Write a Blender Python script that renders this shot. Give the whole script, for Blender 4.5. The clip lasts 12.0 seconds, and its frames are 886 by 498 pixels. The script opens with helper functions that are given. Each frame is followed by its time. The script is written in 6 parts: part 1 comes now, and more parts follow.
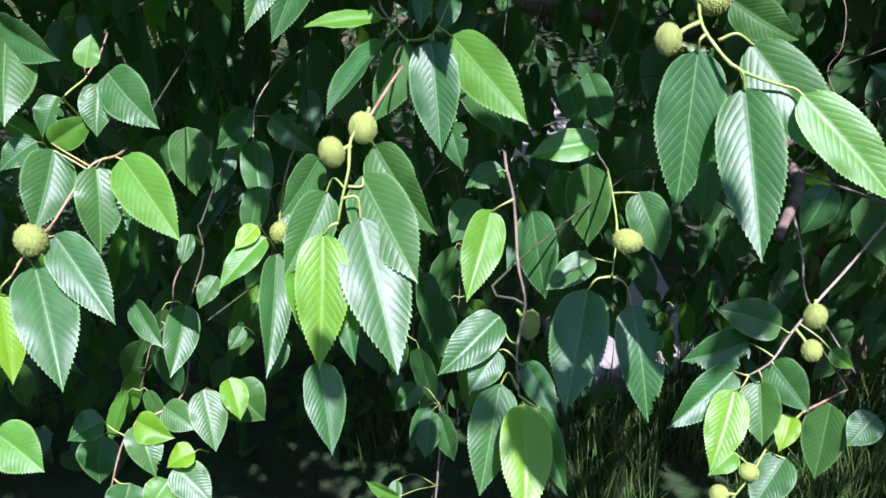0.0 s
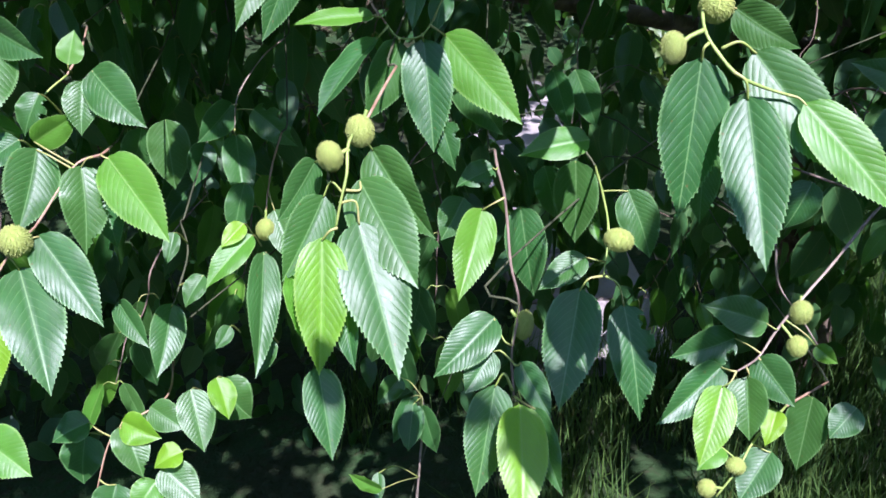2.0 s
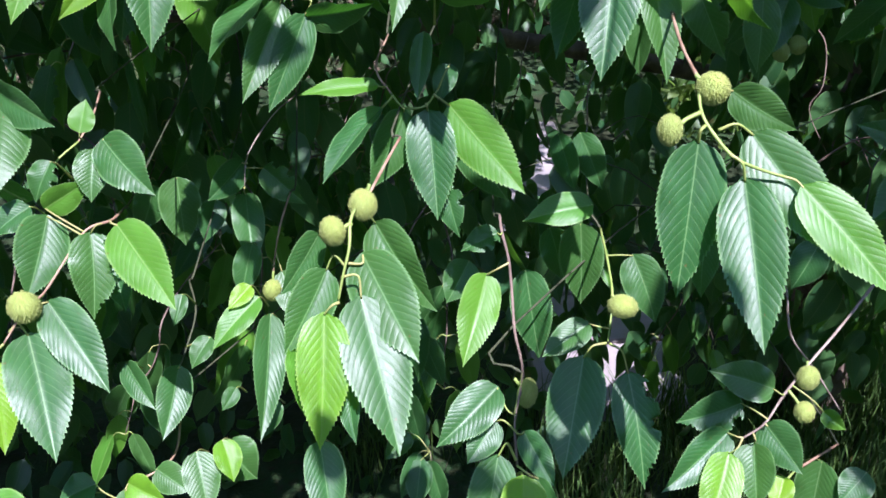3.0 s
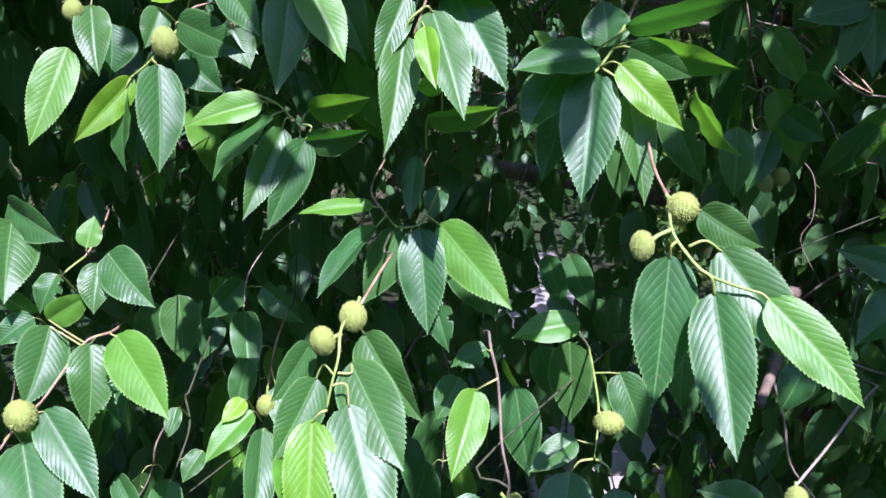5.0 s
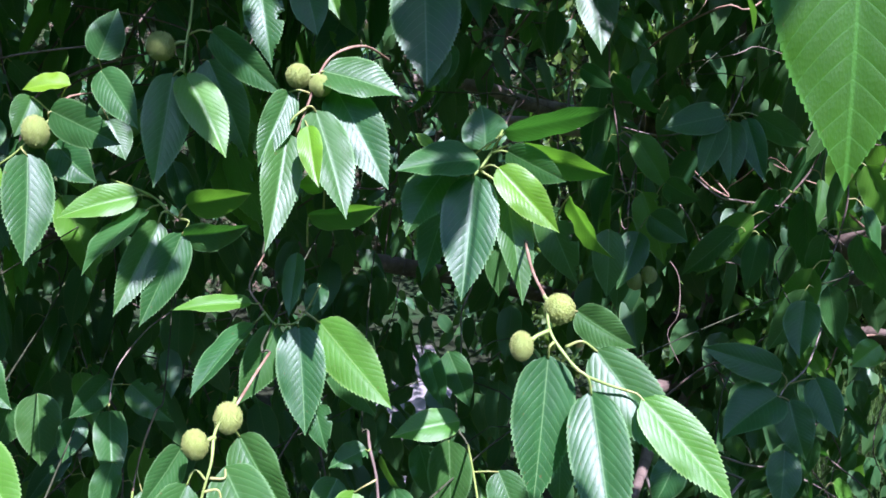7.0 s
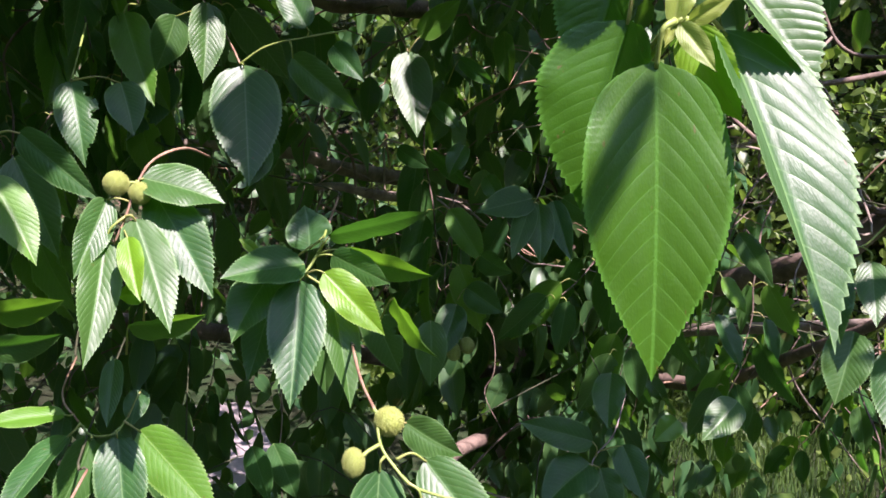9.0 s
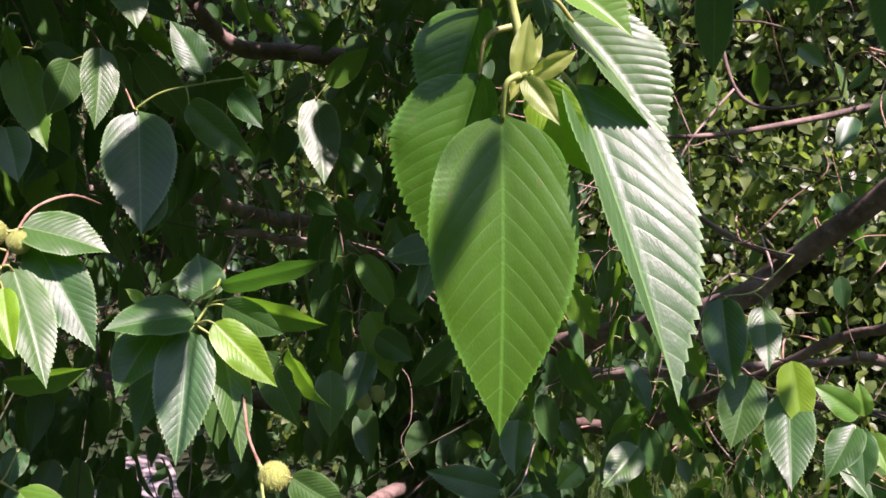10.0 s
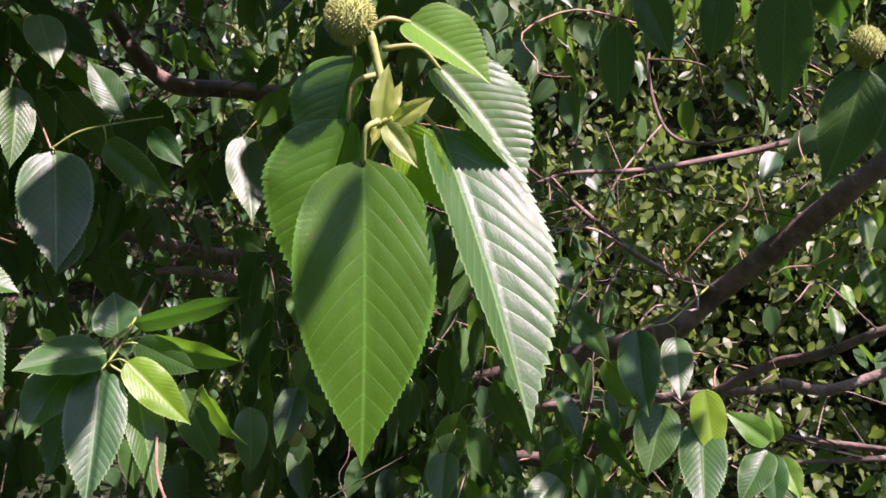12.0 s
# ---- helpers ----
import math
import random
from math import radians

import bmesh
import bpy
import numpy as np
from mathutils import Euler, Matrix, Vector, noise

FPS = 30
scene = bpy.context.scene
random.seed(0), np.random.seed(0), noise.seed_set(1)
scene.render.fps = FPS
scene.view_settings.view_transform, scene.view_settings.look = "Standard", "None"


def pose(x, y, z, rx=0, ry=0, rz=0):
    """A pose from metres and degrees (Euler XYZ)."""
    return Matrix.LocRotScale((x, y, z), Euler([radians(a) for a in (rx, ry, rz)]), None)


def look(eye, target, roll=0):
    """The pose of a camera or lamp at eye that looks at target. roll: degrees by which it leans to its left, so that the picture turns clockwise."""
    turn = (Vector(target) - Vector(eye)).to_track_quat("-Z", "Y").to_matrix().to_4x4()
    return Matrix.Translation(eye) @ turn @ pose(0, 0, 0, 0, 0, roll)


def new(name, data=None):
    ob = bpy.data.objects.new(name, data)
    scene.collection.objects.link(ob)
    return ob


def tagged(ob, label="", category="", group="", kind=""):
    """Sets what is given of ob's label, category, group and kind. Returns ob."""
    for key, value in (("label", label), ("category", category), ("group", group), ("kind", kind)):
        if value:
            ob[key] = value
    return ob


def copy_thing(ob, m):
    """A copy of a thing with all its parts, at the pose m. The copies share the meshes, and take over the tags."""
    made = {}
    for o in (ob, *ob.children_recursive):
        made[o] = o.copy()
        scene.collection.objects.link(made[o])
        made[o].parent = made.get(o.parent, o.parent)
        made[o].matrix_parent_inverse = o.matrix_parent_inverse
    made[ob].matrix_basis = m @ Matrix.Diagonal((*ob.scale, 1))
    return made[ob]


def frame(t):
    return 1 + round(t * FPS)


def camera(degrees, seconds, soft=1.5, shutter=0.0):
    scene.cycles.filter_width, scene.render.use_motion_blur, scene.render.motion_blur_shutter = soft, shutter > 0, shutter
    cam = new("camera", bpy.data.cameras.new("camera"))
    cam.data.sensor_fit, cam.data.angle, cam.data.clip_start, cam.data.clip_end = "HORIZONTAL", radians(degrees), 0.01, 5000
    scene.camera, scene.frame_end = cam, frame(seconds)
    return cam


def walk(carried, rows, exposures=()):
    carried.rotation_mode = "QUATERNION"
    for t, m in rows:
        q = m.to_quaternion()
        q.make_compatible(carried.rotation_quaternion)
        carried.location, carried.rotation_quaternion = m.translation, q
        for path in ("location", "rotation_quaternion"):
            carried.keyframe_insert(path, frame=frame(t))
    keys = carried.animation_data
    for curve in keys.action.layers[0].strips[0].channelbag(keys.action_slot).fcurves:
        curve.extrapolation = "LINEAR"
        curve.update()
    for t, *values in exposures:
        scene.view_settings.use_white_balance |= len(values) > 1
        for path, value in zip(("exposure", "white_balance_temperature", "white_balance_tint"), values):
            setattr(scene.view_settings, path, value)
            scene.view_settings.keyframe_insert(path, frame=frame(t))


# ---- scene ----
cam = camera(52.0, 12.0, 1.65)
PATH = [
    (0.0, pose(-0.0000, 0.0000, 1.3500, 63.98, 2.15, -1.05)),
    (0.5, pose(-0.0060, 0.0031, 1.3587, 62.84, 1.76, -1.77)),
    (1.0, pose(-0.0022, -0.0008, 1.3568, 62.73, 1.02, -2.00)),
    (1.5, pose(-0.0049, 0.0019, 1.3568, 62.60, 1.25, -2.35)),
    (2.0, pose(-0.0166, 0.0072, 1.3604, 62.71, 1.34, -3.12)),
    (2.5, pose(-0.0146, 0.0170, 1.3789, 63.44, 1.50, -2.75)),
    (4.5, pose(0.0065, -0.0118, 1.3772, 71.40, 1.87, -1.27)),
    (5.0, pose(-0.0005, -0.0092, 1.3768, 73.22, 1.17, -1.71)),
    (5.5, pose(-0.0009, -0.0120, 1.3788, 75.23, 0.63, -2.31)),
    (6.0, pose(0.0034, -0.0109, 1.3806, 76.31, -0.24, -3.28)),
    (6.5, pose(-0.0025, -0.0068, 1.3830, 77.59, -0.89, -5.72)),
    (7.0, pose(-0.0025, -0.0083, 1.3806, 78.99, -1.16, -9.08)),
    (9.0, pose(-0.0110, -0.0118, 1.4170, 82.05, -1.90, -20.75)),
    (9.5, pose(0.0007, -0.0147, 1.4151, 84.07, -1.92, -22.80)),
    (10.0, pose(0.0080, -0.0159, 1.4192, 85.06, -2.17, -25.34)),
    (10.5, pose(0.0075, -0.0227, 1.4233, 85.83, -2.55, -27.34)),
    (11.0, pose(0.0047, -0.0276, 1.4249, 86.72, -1.79, -29.03)),
    (11.5, pose(0.0053, -0.0252, 1.4218, 87.28, -2.44, -29.69)),
    (11.7, pose(0.0085, -0.0268, 1.4217, 87.30, -2.33, -29.52)),
    (12.0, pose(0.0220, -0.0350, 1.4215, 87.33, -1.78, -28.62)),
]
walk(cam, PATH, exposures=[(0.0, 1.46, 5440, 31), (2.7, 1.45, 5440, 31), (4.5, 1.50, 5380, 35), (7.0, 1.61, 5230, 37), (9.0, 1.60, 6250, 42), (9.5, 1.56, 6350, 47), (10.5, 1.47, 6500, 60), (12.0, 1.46, 6430, 61)])

# ---------------------------------------------------------------- light
SUN_AZ, SUN_EL = 164.0, 57.0   # degrees clockwise from +y, and above the horizon
to_sun = Vector((math.sin(radians(SUN_AZ)) * math.cos(radians(SUN_EL)),
                 math.cos(radians(SUN_AZ)) * math.cos(radians(SUN_EL)), math.sin(radians(SUN_EL))))
world = bpy.data.worlds.new("sky")
scene.world = world
world.use_nodes = True
wn = world.node_tree
sky = wn.nodes.new("ShaderNodeTexSky")
sky.sky_type, sky.sun_disc = "NISHITA", False
sky.dust_density, sky.ozone_density = 0.4, 2.0
sky.sun_elevation, sky.sun_rotation = radians(SUN_EL), radians(SUN_AZ)
wn.links.new(sky.outputs[0], wn.nodes["Background"].inputs[0])
wn.nodes["Background"].inputs[1].default_value = 0.15
sun = new("sun", bpy.data.lights.new("sun", "SUN"))
sun.data.energy, sun.data.angle, sun.data.color = 5.0, radians(0.53), (1.0, 0.95, 0.86)
sun.matrix_basis = look(tuple(to_sun * 20), (0, 0, 0))


# ---------------------------------------------------------------- materials
class Net:
    """A node material written from left to right."""

    def __init__(self, name):
        self.mat = bpy.data.materials.new(name)
        self.mat.use_nodes = True
        self.t = self.mat.node_tree
        self.t.nodes.clear()
        self.out = self.t.nodes.new("ShaderNodeOutputMaterial")

    def put(self, node, socket, value):
        if value is None:
            return
        if isinstance(value, bpy.types.NodeSocket):
            self.t.links.new(value, node.inputs[socket])
        else:
            node.inputs[socket].default_value = value

    def math(self, op, a, b=None, c=None):
        n = self.t.nodes.new("ShaderNodeMath")
        n.operation = op
        for i, v in enumerate((a, b, c)):
            self.put(n, i, v)
        return n.outputs[0]

    def ramp(self, x, lo, hi, a=0.0, b=1.0):
        n = self.t.nodes.new("ShaderNodeMapRange")
        n.interpolation_type = "SMOOTHSTEP"
        for i, v in enumerate((x, lo, hi, a, b)):
            self.put(n, i, v)
        return n.outputs[0]

    def mix(self, f, a, b, mode="MIX"):
        n = self.t.nodes.new("ShaderNodeMix")
        n.data_type, n.blend_type = "RGBA", mode
        self.put(n, 0, f), self.put(n, 6, a), self.put(n, 7, b)
        return n.outputs[2]

    def noise(self, vec, scale, detail=3.0, rough=0.55):
        n = self.t.nodes.new("ShaderNodeTexNoise")
        self.put(n, "Vector", vec)
        n.inputs["Scale"].default_value, n.inputs["Detail"].default_value, n.inputs["Roughness"].default_value = scale, detail, rough
        return n.outputs[0]

    def coord(self, which="Object"):
        return self.t.nodes.new("ShaderNodeTexCoord").outputs[which]

    def spot(self, island):
        if island:
            return self.t.nodes.new("ShaderNodeNewGeometry").outputs["Random Per Island"]
        return self.t.nodes.new("ShaderNodeObjectInfo").outputs["Random"]

    def bump(self, height, strength, distance):
        n = self.t.nodes.new("ShaderNodeBump")
        self.put(n, "Height", height)
        n.inputs["Strength"].default_value, n.inputs["Distance"].default_value = strength, distance
        return n.outputs[0]

    def surface(self, color, rough, normal=None, spec=0.5, through_light=None, share=0.3):
        p = self.t.nodes.new("ShaderNodeBsdfPrincipled")
        self.put(p, "Base Color", color), self.put(p, "Roughness", rough), self.put(p, "Normal", normal)
        p.inputs["Specular IOR Level"].default_value = spec
        shader = p.outputs[0]
        if through_light is not None:
            tr = self.t.nodes.new("ShaderNodeBsdfTranslucent")
            self.put(tr, "Color", through_light)
            m = self.t.nodes.new("ShaderNodeMixShader")
            m.inputs[0].default_value = share
            self.t.links.new(shader, m.inputs[1]), self.t.links.new(tr.outputs[0], m.inputs[2])
            shader = m.outputs[0]
        self.t.links.new(shader, self.out.inputs[0])
        return self.mat


VEINS, SLANT, BEND = 13.0, 0.36, 0.55   # side veins to a leaf, how far they lean to the tip, and bend to it at the rim


def uvs_of(n):
    node = n.t.nodes.new("ShaderNodeUVMap")
    node.uv_map = "leaf"
    return node.outputs[0]


def leaf_material(name, base, vein, glow, share, rough, island=False, pleat=0.00010, spec=0.5):
    n = Net(name)
    uv = n.t.nodes.new("ShaderNodeSeparateXYZ")
    n.t.links.new(uvs_of(n), uv.inputs[0])
    ax = n.math("ABSOLUTE", n.math("SUBTRACT", uv.outputs[0], 0.5))
    run = n.math("MULTIPLY", ax, n.math("ADD", n.math("MULTIPLY", ax, BEND), SLANT))
    ph = n.math("MULTIPLY", n.math("SUBTRACT", uv.outputs[1], run), VEINS)
    tri = n.math("ABSOLUTE", n.math("SUBTRACT", n.math("FRACT", ph), 0.5))
    side = n.math("MULTIPLY", n.ramp(tri, 0.43, 0.495), n.ramp(ax, 0.5, 0.3, 0.25, 1.0))
    mid = n.ramp(ax, 0.017, 0.005)
    rnd = n.spot(island)
    obj = n.coord("Object")
    blotch = n.noise(obj, 3.0, 4.0)
    fine = n.noise(obj, 46.0, 2.0)
    dark = tuple(c * 0.72 for c in base[:3]) + (1,)
    warm = (min(1, base[0] * 1.7 + 0.01), base[1] * 1.22, base[2] * 0.75, 1)
    col = n.mix(n.ramp(blotch, 0.35, 0.68), dark, base)
    col = n.mix(n.math("MULTIPLY", rnd, 0.55), col, warm)
    col = n.mix(n.math("MULTIPLY", n.ramp(fine, 0.5, 0.75), 0.22), col, warm)
    col = n.mix(n.math("MULTIPLY", side, 0.28), col, vein)
    col = n.mix(n.math("MULTIPLY", mid, 0.45), col, vein)
    edge = n.t.nodes.new("ShaderNodeUVMap")
    edge.uv_map = "rim"
    at = n.t.nodes.new("ShaderNodeSeparateXYZ")
    n.t.links.new(edge.outputs[0], at.inputs[0])
    col = n.mix(n.ramp(at.outputs[1], 0.90, 1.0, 0.0, 0.55), col, vein)
    # a few small brown flecks
    fleck = n.ramp(n.noise(obj, 17.0, 1.0), 0.73, 0.76)
    col = n.mix(n.math("MULTIPLY", fleck, 0.6), col, (0.12, 0.07, 0.025, 1))
    cells = n.t.nodes.new("ShaderNodeTexVoronoi")
    cells.inputs["Scale"].default_value = 70.0
    n.t.links.new(obj, cells.inputs["Vector"])
    relief = n.math("ADD", n.math("MULTIPLY", cells.outputs["Distance"], 0.35), n.math("MULTIPLY", side, -0.4))
    fine_relief = n.bump(relief, 0.05, 0.01)
    # the blade is pleated between the side veins
    wave = n.math("POWER", n.math("ABSOLUTE", n.math("SINE", n.math("MULTIPLY", ph, math.pi))), 0.85)
    swell = n.math("MULTIPLY", wave, n.math("MULTIPLY", n.ramp(ax, 0.01, 0.12, 0.15, 1.0), n.ramp(ax, 0.5, 0.34, 0.45, 1.0)))
    swell = n.math("MULTIPLY", swell, n.math("ADD", n.math("MULTIPLY", n.noise(obj, 4.0, 2.0), 2.2), -0.35))
    normal = n.bump(swell, 1.0, pleat)
    bow = n.bump(n.noise(obj, 2.2, 0.0), 1.0, 0.0009)
    n.t.links.new(bow, fine_relief.node.inputs["Normal"])
    n.t.links.new(fine_relief, normal.node.inputs["Normal"])
    r = n.math("ADD", n.math("MULTIPLY", n.noise(obj, 9.0, 2.0), 0.16), rough - 0.08)
    light = n.mix(n.math("MULTIPLY", n.math("MAXIMUM", side, mid), 0.22), glow, dark)
    return n.surface(col, r, normal, spec, light, share)


LEAF_OLD = leaf_material("leaf_mature", (0.029, 0.112, 0.027, 1), (0.20, 0.36, 0.13, 1), (0.09, 0.36, 0.02, 1), 0.26, 0.42, False, 0.00013, 0.43)
LEAF_MID = leaf_material("leaf_half_grown", (0.064, 0.220, 0.020, 1), (0.28, 0.45, 0.12, 1), (0.20, 0.52, 0.02, 1), 0.34, 0.46)
LEAF_YOUNG = leaf_material("leaf_young", (0.140, 0.345, 0.014, 1), (0.34, 0.52, 0.10, 1), (0.35, 0.66, 0.02, 1), 0.46, 0.42, False, 0.00012)
LEAF_DEEP = leaf_material("leaf_deep_pleats", (0.029, 0.112, 0.027, 1), (0.20, 0.36, 0.13, 1), (0.09, 0.36, 0.02, 1), 0.24, 0.45, False, 0.00020, 0.42)
LEAF_BROAD = leaf_material("leaf_broad", (0.026, 0.112, 0.006, 1), (0.085, 0.27, 0.03, 1), (0.10, 0.42, 0.01, 1), 0.25, 0.40, False, 0.00011, 0.32)
STIPULE = leaf_material("stipule", (0.24, 0.36, 0.07, 1), (0.36, 0.44, 0.12, 1), (0.45, 0.62, 0.08, 1), 0.4, 0.45, False, 0.00005)
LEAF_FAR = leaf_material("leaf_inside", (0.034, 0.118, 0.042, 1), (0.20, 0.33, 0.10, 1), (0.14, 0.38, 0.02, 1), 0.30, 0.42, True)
# lighter, yellower leaf colour that puts sun on the east side into the leaves
LEAF_LIT = leaf_material("leaf_lit", (0.070, 0.140, 0.030, 1), (0.26, 0.36, 0.10, 1), (0.26, 0.44, 0.05, 1), 0.36, 0.42, True)


def bark_material(name, dark, light, scale, rough=0.75, relief=0.8):
    n = Net(name)
    obj = n.coord("Object")
    a, b = n.noise(obj, scale, 5.0, 0.65), n.noise(obj, scale * 5, 3.0)
    col = n.mix(n.ramp(a, 0.3, 0.7), dark, light)
    col = n.mix(n.math("MULTIPLY", n.ramp(b, 0.62, 0.72), 0.6), col, tuple(min(1, c * 1.5) for c in light[:3]) + (1,))
    return n.surface(col, rough, n.bump(n.math("ADD", a, n.math("MULTIPLY", b, 0.5)), relief, 0.004), 0.35)


STEM_GREEN = bark_material("stem_green", (0.17, 0.25, 0.05, 1), (0.28, 0.35, 0.09, 1), 60, 0.5, 0.12)
STEM_PINK = bark_material("stem_woody", (0.20, 0.115, 0.07, 1), (0.38, 0.25, 0.165, 1), 70, 0.6, 0.2)


def petiole_material():
    n = Net("leaf_stalk")
    obj = n.coord("Object")
    col = n.mix(n.ramp(n.noise(obj, 55.0, 2.0), 0.35, 0.65), (0.27, 0.36, 0.08, 1), (0.38, 0.35, 0.13, 1))
    return n.surface(col, 0.45, None, 0.4, (0.5, 0.5, 0.08, 1), 0.15)


PETIOLE = petiole_material()
BARK = bark_material("bark", (0.085, 0.060, 0.045, 1), (0.24, 0.175, 0.135, 1), 22)
BRANCHLET = bark_material("branchlet_bark", (0.035, 0.042, 0.020, 1), (0.075, 0.080, 0.040, 1), 40)
BARK_PALE = bark_material("bark_pale", (0.14, 0.105, 0.08, 1), (0.33, 0.265, 0.21, 1), 35)


def fruit_material():
    n = Net("fruit_skin")
    obj = n.coord("Object")
    geo = n.t.nodes.new("ShaderNodeNewGeometry")
    a = n.noise(obj, 3.0, 4.0)
    col = n.mix(n.ramp(a, 0.3, 0.7), (0.25, 0.33, 0.06, 1), (0.37, 0.44, 0.09, 1))
    col = n.mix(n.math("MULTIPLY", n.spot(False), 0.4), col, (0.15, 0.22, 0.045, 1))
    col = n.mix(n.math("MULTIPLY", n.ramp(geo.outputs["Pointiness"], 0.52, 0.6), 0.5), col, (0.40, 0.42, 0.14, 1))
    return n.surface(col, 0.55, n.bump(n.noise(obj, 24.0, 3.0), 0.35, 0.02), 0.4, (0.4, 0.5, 0.05, 1), 0.12)


FRUIT = fruit_material()


def earth_material():
    n = Net("earth_and_litter")
    obj = n.coord("Object")
    a, b = n.noise(obj, 2.2, 6.0), n.noise(obj, 38.0, 4.0)
    # darker than real soil, so the shade under the tree is in the colour
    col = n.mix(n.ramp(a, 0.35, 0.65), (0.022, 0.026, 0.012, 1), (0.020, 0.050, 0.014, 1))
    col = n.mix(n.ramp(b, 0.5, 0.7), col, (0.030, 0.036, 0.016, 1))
    return n.surface(col, 0.9, n.bump(b, 0.7, 0.02), 0.2)


def paving_material():
    n = Net("paving_stone")
    obj = n.coord("Object")
    a, b = n.noise(obj, 6.0, 5.0), n.noise(obj, 90.0, 3.0)
    col = n.mix(n.ramp(a, 0.3, 0.7), (0.22, 0.18, 0.165, 1), (0.33, 0.27, 0.25, 1))
    col = n.mix(n.math("MULTIPLY", n.spot(False), 0.5), col, (0.30, 0.29, 0.30, 1))
    col = n.mix(n.math("MULTIPLY", n.ramp(b, 0.55, 0.7), 0.5), col, (0.20, 0.18, 0.17, 1))
    return n.surface(col, 0.85, n.bump(b, 0.4, 0.004), 0.3)


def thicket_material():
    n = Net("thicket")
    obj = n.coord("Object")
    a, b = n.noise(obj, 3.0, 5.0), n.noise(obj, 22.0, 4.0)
    # greens kept dark: the shade deep in the hedge is put into the colour
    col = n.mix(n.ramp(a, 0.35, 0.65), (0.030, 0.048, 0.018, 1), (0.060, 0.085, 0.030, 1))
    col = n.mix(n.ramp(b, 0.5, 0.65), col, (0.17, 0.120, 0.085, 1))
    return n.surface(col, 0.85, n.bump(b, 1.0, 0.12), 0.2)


THICKET = thicket_material()
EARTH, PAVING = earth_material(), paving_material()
GRASS = leaf_material("grass_blade", (0.045, 0.105, 0.028, 1), (0.18, 0.28, 0.08, 1), (0.14, 0.30, 0.03, 1), 0.2, 0.7, True, 0.00005, 0.12)


# ---------------------------------------------------------------- shapes
OUTLINE = [(0.0, 0.0), (0.02, 0.30), (0.05, 0.54), (0.10, 0.745), (0.17, 0.88), (0.25, 0.96), (0.36, 1.0), (0.47, 0.97),
           (0.59, 0.85), (0.71, 0.645), (0.81, 0.42), (0.90, 0.20), (0.96, 0.07), (1.0, 0.0)]


def half_width(s):
    """Half the width of a drawn-out oval leaf at s of its length, for a full width of 1."""
    for k in range(1, len(OUTLINE)):
        if s <= OUTLINE[k][0]:
            break
    (s0, h0), (s1, h1) = OUTLINE[k - 1], OUTLINE[k]

    def slope(i):
        lo, hi = OUTLINE[max(i - 1, 0)], OUTLINE[min(i + 1, len(OUTLINE) - 1)]
        return (hi[1] - lo[1]) / (hi[0] - lo[0])

    u, d = (s - s0) / (s1 - s0), s1 - s0
    h = (2 * u ** 3 - 3 * u * u + 1) * h0 + (u ** 3 - 2 * u * u + u) * d * slope(k - 1) + (3 * u * u - 2 * u ** 3) * h1 + (u ** 3 - u * u) * d * slope(k)
    return 0.5 * max(0.0, h)


def leaf_grid(rows, cols, fold, curl, twist, ripple, bite=0.0, seed=1, teeth=0.012, arch=0.2):
    """Points, faces and leaf coordinates of one blade: 1 long from the base at the origin to the tip along +y, 1 wide, upper side +z. arch: how far each half is vaulted."""
    rnd = random.Random(seed)
    verts, faces, uvs = [], [], []
    lean = rnd.uniform(-0.03, 0.03)
    ph1, ph2 = rnd.uniform(0, 6), rnd.uniform(0, 6)
    for i in range(rows + 1):
        s = i / rows
        h = half_width(min(max(s, 0.004), 0.9985))
        tooth = ((i % 4) / 3 if rows > 120 else (i % 3) / 2 if rows > 60 else float(i % 2)) if rows > 20 else 0.0
        for j in range(cols + 1):
            u = 2 * j / cols - 1
            au = abs(u)
            x = u * h
            y = s
            if au > 0.99:
                grow = teeth * tooth * (1 + 0.4 * noise.noise((s * 40, u, seed))) * min(1, h * 5)
                x += math.copysign(grow, u)
                y += grow * 0.55
            if bite and s > 0.1:
                x *= 1 - bite * au * au * max(0.0, min(1.0, 5 * noise.noise((s * 6 + seed * 3.1, u * 0.6, 0.3)) + 1.6 * noise.noise((s * 27, u * 2.0, seed)) - 0.8))
            z = 0.85 * fold * abs(x) + 0.85 * arch * (abs(x) - 1.5 * x * x)
            z += -curl * (s - 0.25) ** 2 * (1.6 if s > 0.25 else 0.7)
            z += ripple * math.sin(s * 9 + ph1 + (2.1 if u > 0 else 0)) * au * au * h
            z += ripple * 0.4 * math.sin(s * 23 + ph2 + u) * au ** 3 * h
            a = twist * (s - 0.3)
            xx = x * math.cos(a) - z * math.sin(a) + lean * math.sin(s * math.pi)
            zz = x * math.sin(a) + z * math.cos(a)
            verts.append((xx, min(y, 1.0), zz))
            uvs.append((x + 0.5, s, au))
    w = cols + 1
    for i in range(rows):
        for j in range(cols):
            k = i * w + j
            faces.append((k, k + 1, k + w + 1, k + w))
    return verts, faces, uvs


